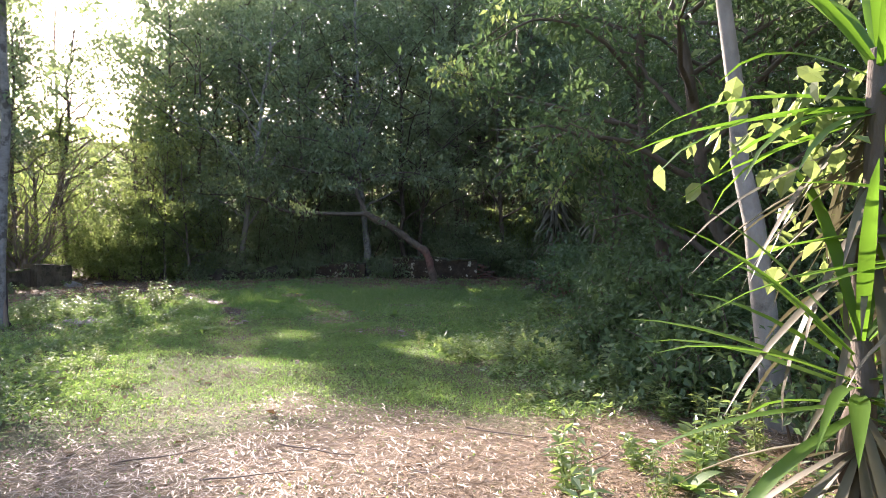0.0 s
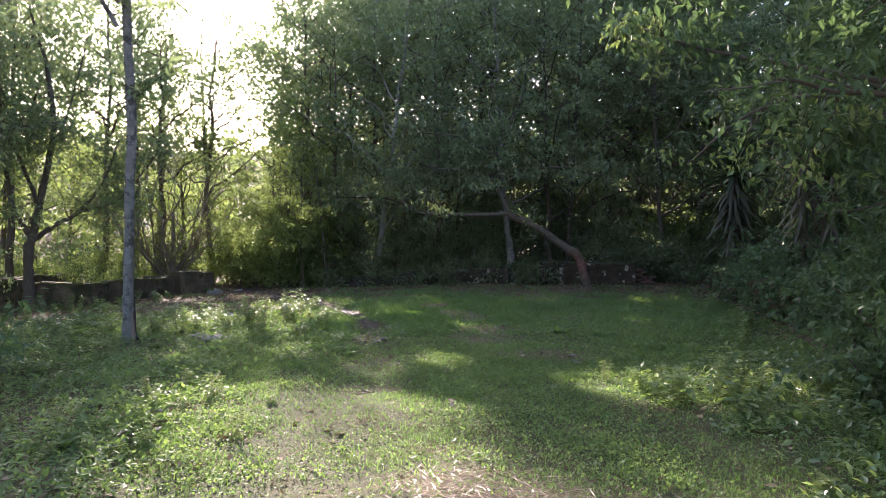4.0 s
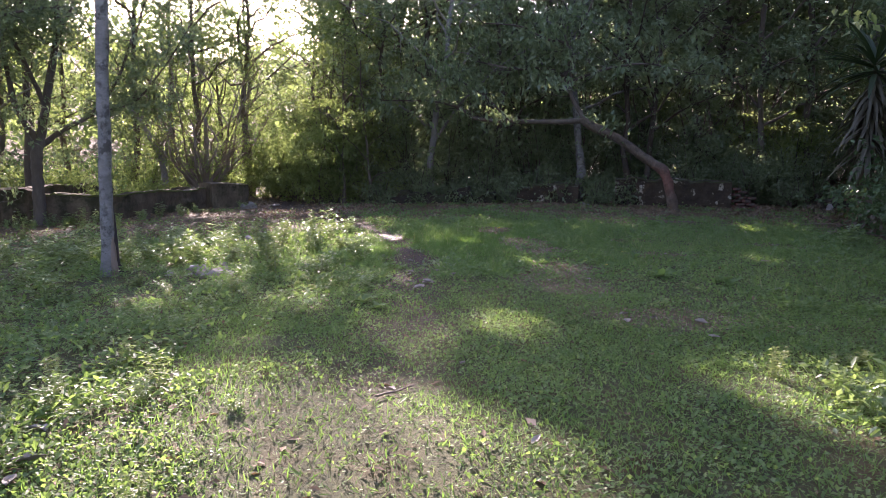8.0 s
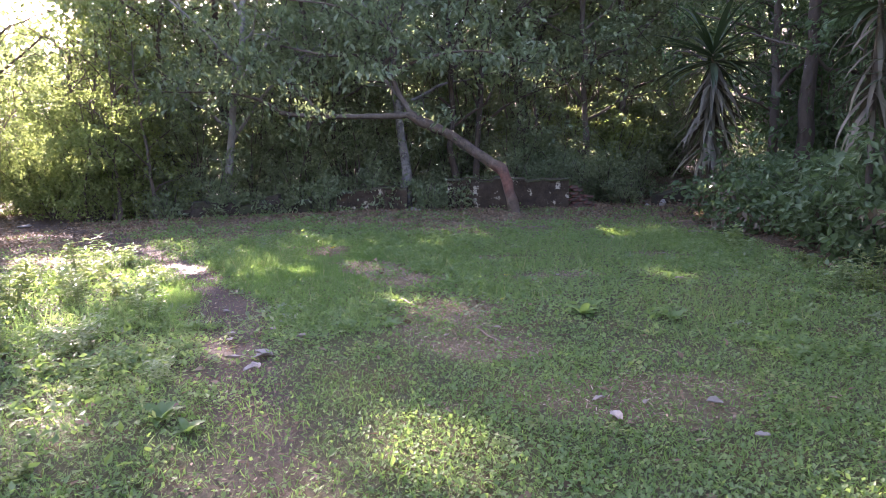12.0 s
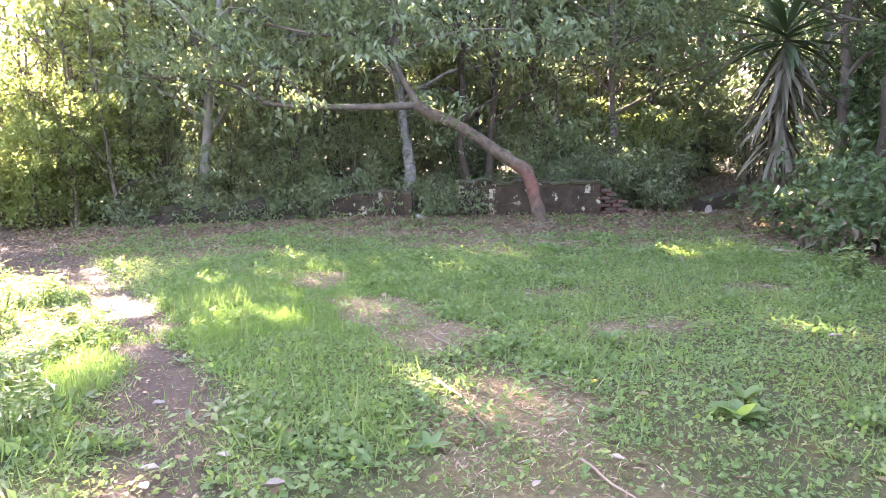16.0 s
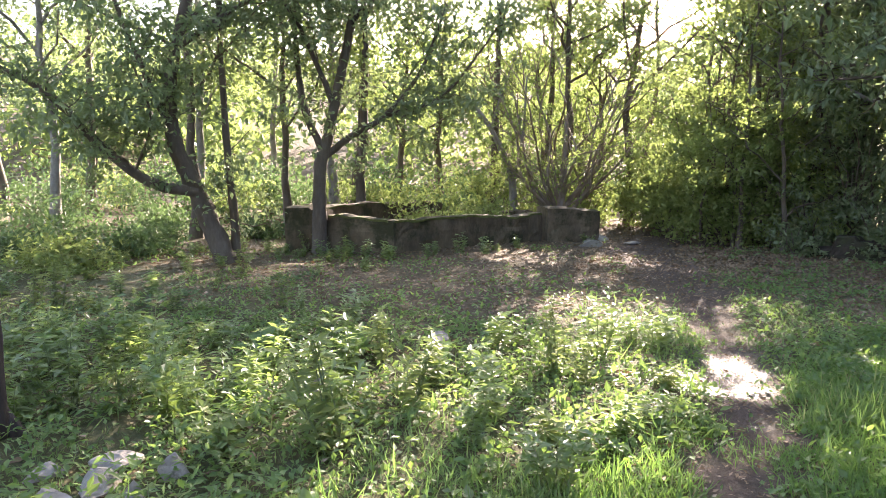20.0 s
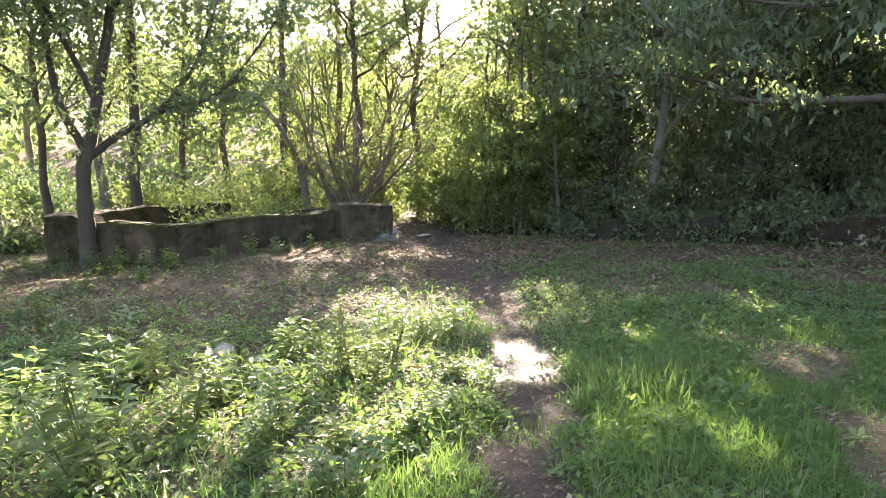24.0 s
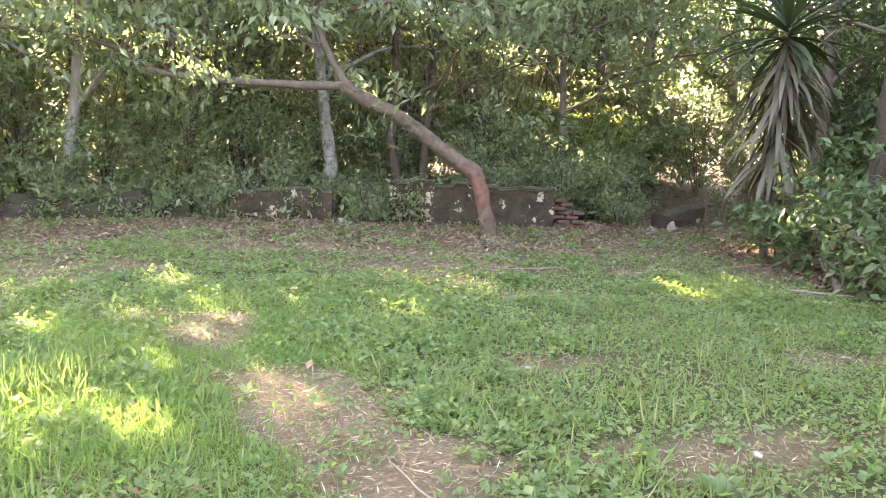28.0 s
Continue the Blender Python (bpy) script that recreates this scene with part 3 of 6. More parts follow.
def masonry(name, a, b, thick, h0, h1, seed, mat, rugged=0.06, step=0.07, cap=0.0):
    """A weathered wall from a to b with a broken top: a closed, roughened box."""
    rng = np.random.default_rng(seed)
    a, b = np.array(a, float), np.array(b, float)
    length = np.linalg.norm(b - a)
    way = (b - a) / length
    side = np.array([-way[1], way[0]])
    n, m = max(3, int(length / step)), 9
    s = np.linspace(0, 1, n)
    px, py = a[0] + way[0] * s * length, a[1] + way[1] * s * length
    floor_z = height(px, py) - 0.12
    tops = height(px, py) + h0 + (h1 - h0) * s + rugged * (np.round(vnoise(np.floor(s * length / 0.38), seed * 7.7, 1.0) * 4) / 4 - 0.5) * 2 + rugged * 0.5 * (vnoise(s * length, seed * 3.1, 6) - 0.5)
    if cap:
        tops = tops + 0.012 + 0.03 * (vnoise(s * length, 3.3, 4.0) - 0.5)
        floor_z = tops - cap
    ring = []
    for w, zf in [(-1, k / m) for k in range(m + 1)] + [(-0.3, 1.03), (0.35, 1.03)] + [(1, 1 - k / m) for k in range(m + 1)]:
        off = side * thick / 2 * w
        z = floor_z + (tops - floor_z) * zf
        x, y = px + off[0], py + off[1]
        rough = 0.02 * (vnoise(s * length + 9, z * 3 + w, 2.2) - 0.5) * 2 + 0.013 * (vnoise(s * length, z * 9 + w, 9.0) - 0.5) * 2
        ring.append(np.stack([x + side[0] * rough, y + side[1] * rough, z + rough * 0.4], 1))
    v = np.stack(ring, 1)
    k = v.shape[1]
    i, j = np.meshgrid(np.arange(n - 1), np.arange(k - 1), indexing="ij")
    q = np.stack([i * k + j, (i + 1) * k + j, (i + 1) * k + j + 1, i * k + j + 1], -1).reshape(-1, 4)
    ends = []
    for e, flip in ((0, False), ((n - 1) * k, True)):
        for j in range((k - 1) // 2):
            f = [e + j, e + j + 1, e + k - 2 - j, e + k - 1 - j]
            ends.append(f[::-1] if flip else f)
    return raw_mesh(name, v.reshape(-1, 3), np.vstack([q, np.array(ends)]), mat, False)


# ---------------------------------------------------------------- ground
def spacing(lo, hi, a, b, fine, growth=1.25):
    mid = list(np.arange(a, b, fine))
    up, step = [mid[-1]], fine
    while up[-1] < hi:
        step = min(step * growth, 25)
        up.append(up[-1] + step)
    down, step = [mid[0]], fine
    while down[-1] > lo:
        step = min(step * growth, 25)
        down.append(down[-1] - step)
    return np.array(down[:0:-1] + mid + up[1:])


gx, gy = spacing(-500, 500, -19, 5, 0.17), spacing(-300, 600, 1, 26, 0.17)
GX, GY = np.meshgrid(gx, gy, indexing="ij")
gi, gj = np.meshgrid(np.arange(len(gx) - 1), np.arange(len(gy) - 1), indexing="ij")
w = len(gy)
quads = np.stack([gi * w + gj, (gi + 1) * w + gj, (gi + 1) * w + gj + 1, gi * w + gj + 1], -1).reshape(-1, 4)
SOIL, nt, p = fresh("forest_soil")
zone = {}
for key in ("trail", "mulch", "bare", "wet"):
    at = nt.nodes.new("ShaderNodeAttribute")
    at.attribute_name = key
    zone[key] = at.outputs["Fac"]
grain, blot = tex(nt, 28, 8, 0.75), tex(nt, 2.5, 6, 0.6)
turf = ramp(nt, grain, [(0.25, (0.03, 0.036, 0.01)), (0.5, (0.075, 0.08, 0.024)), (0.75, (0.14, 0.125, 0.048))])
turf = mixc(nt, ramp(nt, blot, [(0.5, (0, 0, 0)), (0.68, (0.7, 0.7, 0.7))]), turf, ramp(nt, grain, [(0.3, (0.058, 0.035, 0.011)), (0.7, (0.16, 0.102, 0.034))]))
clay = ramp(nt, grain, [(0.25, (0.042, 0.027, 0.019)), (0.55, (0.09, 0.059, 0.04)), (0.8, (0.15, 0.105, 0.072))])
duff = ramp(nt, grain, [(0.25, (0.045, 0.03, 0.015)), (0.5, (0.1, 0.07, 0.034)), (0.75, (0.19, 0.14, 0.075))])
chaff = ramp(nt, tex(nt, 34, 6, 0.7, (1, 3, 1)), [(0.25, (0.09, 0.056, 0.03)), (0.5, (0.21, 0.145, 0.082)), (0.75, (0.37, 0.28, 0.175))])
col = mixc(nt, zone["bare"], turf, duff)
col = mixc(nt, zone["mulch"], col, chaff)
col = mixc(nt, zone["trail"], col, clay)
col = mixc(nt, zone["wet"], col, mixc(nt, 0.55, col, (0.03, 0.022, 0.018)))
nt.links.new(col, p.inputs["Base Color"])
rg = nt.nodes.new("ShaderNodeMapRange")
nt.links.new(zone["wet"], rg.inputs[0])
rg.inputs[3].default_value, rg.inputs[4].default_value = 0.95, 0.5
nt.links.new(rg.outputs[0], p.inputs["Roughness"])
nt.links.new(bump(nt, grain, 1.0, 0.05), p.inputs["Normal"])
ground_me = raw_mesh("ground", np.stack([GX, GY, height(GX, GY)], -1).reshape(-1, 3), quads, SOIL)
xs, ys = GX.ravel(), GY.ravel()
wet = (1 - smooth(np.hypot((xs + 5.6) / 0.9, (ys - 16.9) / 1.1) + 1.6 * (vnoise(xs, ys, 3.4) - 0.5), 0.3, 0.7))
for key, val in (("trail", trail_at(xs, ys)), ("mulch", np.maximum(mulch_at(xs, ys), np.maximum(strip_at(xs, ys) * 0.7, bald_at(xs, ys) * 0.5))), ("bare", bare_at(xs, ys)), ("wet", wet)):
    ground_me.attributes.new(key, "FLOAT", "POINT").data.foreach_set("value", np.asarray(val, np.float32))
tagged(new("ground", ground_me), "grassy forest clearing floor with trodden earth path", "ground", kind="structure")

# ---------------------------------------------------------------- ruins
RUIN_L = "low mossy concrete wall of a ruin among trees"


def ruin(label, pieces, rugged=0.06):
    top = thing("ruined_wall", (0, 0, 0), label, "wall", "ruined walls")
    for nm, a, b, thick, h0, h1, seed, mat in pieces:
        part(nm, masonry(nm, a, b, thick, h0, h1, seed, mat, rugged, cap=0.045 if mat is MOSS or mat is COPING else 0.0), top)
    return top


ruin(RUIN_L, [("front_wall", (-14.62, 20.02), (-14.42, 24.2), 0.26, 0.66, 0.62, 1, CONCRETE), ("side_wall", (-14.5, 20.12), (-15.75, 19.28), 0.26, 0.66, 0.78, 2, CONCRETE),
              ("corner_pillar", (-15.72, 19.32), (-16.5, 18.8), 0.34, 0.86, 0.9, 3, CONCRETE), ("end_block", (-14.32, 24.22), (-13.72, 25.35), 0.8, 0.76, 0.72, 4, CONCRETE),
              ("back_wall", (-16.7, 19.0), (-18.6, 24.6), 0.26, 0.92, 0.8, 5, CONCRETE), ("rear_wall", (-14.6, 25.4), (-18.5, 24.9), 0.26, 0.6, 0.6, 6, CONCRETE),
              ("moss_cap", (-14.61, 20.03), (-14.43, 24.19), 0.3, 0.66, 0.62, 1, MOSS), ("moss_cap", (-14.6, 20.05), (-15.7, 19.31), 0.28, 0.66, 0.78, 2, MOSS), ("moss_cap", (-16.75, 19.1), (-18.6, 24.55), 0.3, 0.92, 0.8, 5, MOSS)], 0.045)
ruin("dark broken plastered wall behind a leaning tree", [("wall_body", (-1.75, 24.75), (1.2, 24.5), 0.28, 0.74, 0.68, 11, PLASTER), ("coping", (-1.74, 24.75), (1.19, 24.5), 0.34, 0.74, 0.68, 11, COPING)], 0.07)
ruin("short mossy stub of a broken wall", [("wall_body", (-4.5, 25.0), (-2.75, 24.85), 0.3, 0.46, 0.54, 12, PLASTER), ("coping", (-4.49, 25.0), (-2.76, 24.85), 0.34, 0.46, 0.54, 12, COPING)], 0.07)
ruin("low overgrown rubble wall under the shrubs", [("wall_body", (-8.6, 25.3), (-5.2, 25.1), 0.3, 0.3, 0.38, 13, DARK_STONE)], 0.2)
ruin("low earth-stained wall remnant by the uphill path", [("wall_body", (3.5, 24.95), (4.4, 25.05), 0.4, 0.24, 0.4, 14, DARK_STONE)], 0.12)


def brick_mesh():
    bm = bmesh.new()
    bmesh.ops.create_cube(bm, size=1.0)
    bmesh.ops.scale(bm, vec=(0.21, 0.1, 0.065), verts=bm.verts)
    bmesh.ops.bevel(bm, geom=bm.edges[:], offset=0.008, segments=1, affect="EDGES")
    me = bpy.data.meshes.new("brick")
    bm.to_mesh(me)
    bm.free()
    me.materials.append(BRICK)
    return me


broken = thing("ruined_wall", (1.2, 24.5, float(height(1.2, 24.5))), "stepped broken wall end of exposed red bricks", "wall", "ruined walls")
one_brick, rng = brick_mesh(), np.random.default_rng(17)
for course in range(7):
    for i in range(max(1, int(3.4 - course * 0.45))):
        ob = new("brick", one_brick)
        ob.parent = broken
        ob.matrix_local = pose(0.14 + i * 0.225 + 0.11 * (course % 2) + rng.normal(0, 0.012), rng.normal(0, 0.015), 0.02 + course * 0.078, rng.normal(0, 3), rng.normal(0, 3), rng.normal(-5, 9))
        if course < 6:
            ob = new("brick", one_brick)
            ob.parent = broken
            ob.matrix_local = pose(0.1 + i * 0.225 + 0.11 * (course % 2) + rng.normal(0, 0.012), 0.13 + rng.normal(0, 0.015), 0.02 + course * 0.078, rng.normal(0, 3), rng.normal(0, 3), rng.normal(-5, 9))

# ---------------------------------------------------------------- trees with a shape of their own


def shaped_tree(place, label, trunk, limbs, bark, leaves, leaf, mat, seed, turn=0.0, trunk_r=(0.13, 0.05), more_twigs=60, spread=0.3, group="", patch=None, droop=0.4, twig_len=0.9, limb_bark=None):
    """A tree from drawn lines: trunk and limbs are points (right, back, up) in the tree's own frame, turned about z."""
    rng = np.random.default_rng(seed)
    base = np.array([place[0], place[1], float(height(*place)) - 0.06])
    top = thing("tree", base, label, "tree", group)
    c, s = math.cos(radians(turn)), math.sin(radians(turn))
    rot = np.array([[c, s, 0], [-s, c, 0], [0, 0, 1.0]])

    def line(pts, r0, r1):
        q = through_points(np.asarray(pts, float) @ rot, 6)
        q = q + np.cumsum(rng.normal(0, 0.006, q.shape), 0)
        return q, np.linspace(r0, r1, len(q)) * (1 + 0.06 * rng.normal(0, 1, len(q)))

    q, r = line(trunk, *trunk_r)
    r[0] *= 1.35
    part("trunk", raw_mesh("trunk", *tube_tris(q, r, 12, 0.075, rng), bark), top)
    if patch:
        lo, hi, m2 = patch
        k0, k1 = int(lo * (len(q) - 1)), int(hi * (len(q) - 1)) + 1
        part("bark_patch", raw_mesh("bark_patch", *tube_tris(q[k0:k1], r[k0:k1] * 1.06, 12, 0.04, rng), m2), top, "reddish worn bark")
    spots, fine = list(q[len(q) * 2 // 3:]), []
    for pts, r0, r1 in limbs:
        lq, lr = line(pts, r0, r1)
        part("branch", raw_mesh("branch", *tube_tris(lq, lr, 8, 0.08, rng), limb_bark or bark), top)
        spots += list(lq[len(lq) // 3:])
        for _ in range(max(2, more_twigs // len(limbs))):
            a = lq[rng.integers(len(lq) // 4, len(lq))]
            e = a + unit(rng.normal(0, 1, 3) + [0, 0, 0.35]) * rng.uniform(0.5, 1.2) * twig_len
            tw = bent(a, e, 6, 0.04, rng)
            fine.append(tube_tris(tw, np.linspace(min(r1, 0.016), 0.004, 6), 3))
            spots += list(tw[2:])
    tagged(part("twig_spray", raw_mesh("twig_spray", *join(fine), limb_bark or bark), top), kind="stuff")
    if leaves:
        foliage("crown", spots, leaves, leaf, mat, top, rng, spread, droop, origin=base)
    return top


# the leaning tree over the right-hand ruin
shaped_tree((-0.28, 23.1), "leaning bare tan tree trunk with red-worn foot", [(0, 0, -0.05), (-0.1, 0, 0.45), (-0.3, 0, 1.0), (-0.62, 0.05, 1.25), (-1.5, 0.1, 1.85), (-2.1, 0.15, 2.12), (-2.45, 0.2, 2.35)],
            [([(-2.4, 0.2, 2.33), (-3.5, 0.25, 2.34), (-4.7, 0.3, 2.38), (-5.7, 0.3, 2.5), (-6.3, 0.4, 2.85), (-7.6, 0.5, 3.2), (-8.8, 0.5, 3.45)], 0.075, 0.02),
             ([(-2.4, 0.2, 2.33), (-2.75, 0.3, 2.9), (-3.0, 0.3, 3.5), (-3.5, 0.3, 3.75), (-4.4, 0.3, 3.8), (-5.6, 0.4, 4.1)], 0.07, 0.02),
             ([(-4.6, 0.3, 2.38), (-5.2, 0.2, 2.95), (-5.9, 0.1, 3.4), (-6.7, 0.1, 3.8)], 0.035, 0.012),
             ([(-2.9, 0.3, 3.3), (-2.0, 0.2, 3.6), (-0.9, 0.1, 3.7), (0.2, -0.1, 3.4)], 0.04, 0.012),
             ([(-5.7, 0.3, 2.5), (-6.1, 0.1, 2.75), (-6.9, 0.0, 2.95), (-7.6, 0, 3.0), (-8.9, 0, 3.05)], 0.035, 0.012),
             ([(-2.85, 0.3, 3.2), (-2.75, 0.2, 3.9), (-2.95, 0.1, 4.25), (-3.5, 0.0, 4.4), (-4.1, -0.1, 4.75), (-5.2, -0.1, 4.9)], 0.05, 0.015),
             ([(-3.0, 0.3, 3.5), (-2.7, 0.6, 4.6), (-2.2, 0.8, 6.0)], 0.05, 0.015)],
            BARK_LEAN, 5600, 0.17, LEAF_MID, 21, turn=-12, trunk_r=(0.13, 0.11), more_twigs=130, spread=0.34, droop=0.9, limb_bark=BARK)
# the pale pole with the burnt foot
pole = shaped_tree((-7.85, 12.36), "slender pale grey tree trunk with split burnt foot", [(0, 0, -0.05), (0.04, 0, 1.0), (0.1, 0, 2.2), (0.14, 0, 4.0), (0.1, 0, 6.5), (0.1, 0, 9.0)],
                   [([(-0.1, 0, 5.2), (-0.9, 0.4, 6.6), (-2.0, 0.8, 8.0)], 0.045, 0.012), ([(-0.1, 0, 5.6), (0.8, -0.4, 7.0), (1.8, -0.9, 8.2)], 0.045, 0.012), ([(-0.1, 0, 6.0), (0.3, 1.0, 7.4), (0.5, 2.0, 8.6)], 0.045, 0.012), ([(-0.1, 0, 6.2), (-0.4, -1.0, 7.6), (-0.6, -2.0, 8.8)], 0.045, 0.012),
                    ([(-0.1, 0, 6.8), (-0.9, 0.8, 8.2), (-1.6, 1.4, 9.4)], 0.04, 0.012), ([(0, 0, 7.4), (0.9, 0.7, 8.8), (1.7, 1.2, 9.8)], 0.04, 0.012), ([(0.1, 0, 8.0), (0.2, -0.8, 9.4), (0.3, -1.2, 10.4)], 0.04, 0.01)],
                   BARK_BAND, 9500, 0.14, LEAF_MID, 22, turn=80, trunk_r=(0.088, 0.06), more_twigs=60, spread=0.6)
rng = np.random.default_rng(5)
for nm, mat, dx, dy, r0, r1, h in (("charred_wood", CHARRED, 0.05, 0.075, 0.062, 0.03, 1.3), ("bare_wood", BARE, 0.085, 0.03, 0.05, 0.02, 1.1), ("charred_root", CHARRED, 0.08, 0.19, 0.05, 0.02, 0.3)):
    q = bent((dx, dy, 0.0), (dx * 0.5, dy * 0.5 + 0.045 * h, h), 9, 0.008, rng)
    part(nm, raw_mesh(nm, *tube_tris(q, np.linspace(r0, r1, 9), 10, 0.1, rng), mat), pole, "blackened split wood" if mat is CHARRED else "bare reddish wood in the split")
# left group by the concrete ruin
shaped_tree((-15.35, 17.0), "leaning forked tree with brown bark and sparse leaves", [(0, 0, -0.05), (-0.25, 0, 0.6), (-0.55, 0.05, 1.4), (-0.85, 0.1, 2.2), (-0.9, 0.1, 3.2), (-0.6, 0.2, 4.6), (-0.3, 0.3, 6.2)],
            [([(-0.5, 0, 1.35), (-1.3, -0.1, 1.55), (-2.1, -0.1, 2.2), (-2.8, -0.1, 3.0), (-3.9, 0, 3.5), (-4.8, 0, 3.75)], 0.11, 0.025),
             ([(0.15, 0.2, -0.2), (0.1, 0.2, 0.8), (0.0, 0.2, 2.0), (-0.05, 0.3, 4.5), (0.1, 0.3, 6.5)], 0.1, 0.03),
             ([(-0.85, 0.1, 2.2), (-1.4, 0.2, 3.6), (-2.1, 0.4, 5.6), (-2.6, 0.5, 8.2)], 0.06, 0.02),
             ([(-0.35, 0.3, 6.0), (0.4, 0.2, 7.4), (1.0, 0.1, 9.4)], 0.05, 0.015), ([(0.1, 0.3, 6.3), (-0.6, 0, 7.6), (-1.0, -0.3, 9.2)], 0.05, 0.015),
             ([(-0.8, 0.1, 3.8), (0.3, 0, 4.6), (1.3, -0.2, 5.0), (2.2, -0.3, 5.2)], 0.05, 0.012),
             ([(-1.5, -0.1, 1.7), (-1.2, -0.5, 2.6), (-1.5, -0.8, 3.6)], 0.03, 0.01)],
            BARK, 13000, 0.13, LEAF_MID, 23, turn=68, trunk_r=(0.2, 0.07), more_twigs=80, spread=0.35)
shaped_tree((-15.55, 18.98), "dark forked tree beside the concrete ruin", [(0, 0, -0.05), (0.02, 0, 0.8), (0.05, 0, 1.75), (0.2, 0, 2.3), (0.45, 0, 3.4), (0.8, 0, 5.2), (0.7, 0.1, 7.0)],
            [([(0.1, 0, 2.0), (0.75, -0.1, 2.5), (1.35, -0.1, 2.85), (2.0, -0.1, 3.7), (2.5, -0.1, 5.0)], 0.08, 0.025),
             ([(1.3, -0.1, 2.8), (2.4, -0.3, 3.2), (3.3, -0.4, 4.3), (3.9, -0.5, 5.3)], 0.04, 0.012),
             ([(0.1, 0, 2.1), (-0.3, 0.2, 3.0), (-0.45, 0.3, 4.6), (-0.5, 0.4, 6.4)], 0.09, 0.03),
             ([(0.3, 0, 3.0), (-0.2, -0.2, 4.2), (-0.9, -0.4, 5.4), (-1.3, -0.4, 6.6)], 0.06, 0.02),
             ([(0.6, 0, 4.4), (1.3, 0.3, 5.8), (2.0, 0.5, 8.2)], 0.05, 0.015),
             ([(0.7, 0.1, 6.8), (0.2, 0, 8.4), (0.1, 0, 10.2)], 0.05, 0.015), ([(-0.5, 0.4, 6.2), (-1.2, 0.3, 8.0), (-1.6, 0.2, 9.6)], 0.05, 0.015)],
            BARK, 15500, 0.13, LEAF_MID, 24, turn=61, trunk_r=(0.16, 0.06), more_twigs=90, spread=0.4)
# many-stemmed bare tree behind the ruin
fan = []
rng = np.random.default_rng(31)
for i in range(13):
    a, o, hi = -1.5 + 3.0 * i / 12 + rng.uniform(-0.15, 0.15), rng.uniform(0.75, 1.25), rng.uniform(0.7, 1.05)
    pts = [(0, 0, 0.1), (a * 0.3 + rng.normal(0, 0.07), rng.normal(0, 0.15), 0.75), (a * 0.85 * o + rng.normal(0, 0.18), rng.normal(0, 0.35), 1.7 * hi), (a * 1.15 * o + rng.normal(0, 0.28), rng.normal(0, 0.5), 3.0 * hi), (a * 1.75 * o + rng.normal(0, 0.3), rng.normal(0, 0.7), 4.6 * hi), (a * 2.0 * o + rng.normal(0, 0.4), rng.normal(0, 0.9), 6.6 * hi - 0.7 * abs(a))]
    fan.append((pts, 0.06, 0.01))
    for k in range(4):
        q = np.array(pts[1 + k]) * rng.uniform(0.9, 1.0)
        w = np.array([np.sign(a) * rng.uniform(-0.4, 1.5), rng.normal(0, 0.7), rng.uniform(0.4, 1.5)])
        fan.append(([q, q + w * 0.45 + rng.normal(0, 0.14, 3), q + w * 0.8 + rng.normal(0, 0.14, 3), q + w * 1.2], 0.024, 0.006))
shaped_tree((-16.2, 27.0), "many-stemmed nearly bare tree with fine pale twigs", [(0, 0, -0.1), (0, 0, 0.5), (0.1, 0, 1.4), (0.1, 0.1, 3.0)], fan, BARK_RED, 6500, 0.09, LEAF_LIGHT, 25, turn=45,
            trunk_r=(0.17, 0.05), more_twigs=520, spread=0.55, twig_len=1.2)
shaped_tree((-17.4, 26.4), "pale leaning trunk beside a bare many-stemmed tree", [(0, 0, -0.05), (0, 0, 0.9), (-0.15, 0, 1.8), (-0.7, 0, 2.9), (-1.4, 0, 3.8)],
            [([(-0.05, 0, 1.3), (0.2, 0, 2.6), (0.3, 0, 4.4)], 0.07, 0.02), ([(-0.7, 0, 2.9), (-0.4, 0.3, 4.0), (0, 0.4, 5.2)], 0.05, 0.02)], BARK_PALE, 1500, 0.09, LEAF_LIGHT, 26, turn=45, trunk_r=(0.14, 0.05), more_twigs=40)

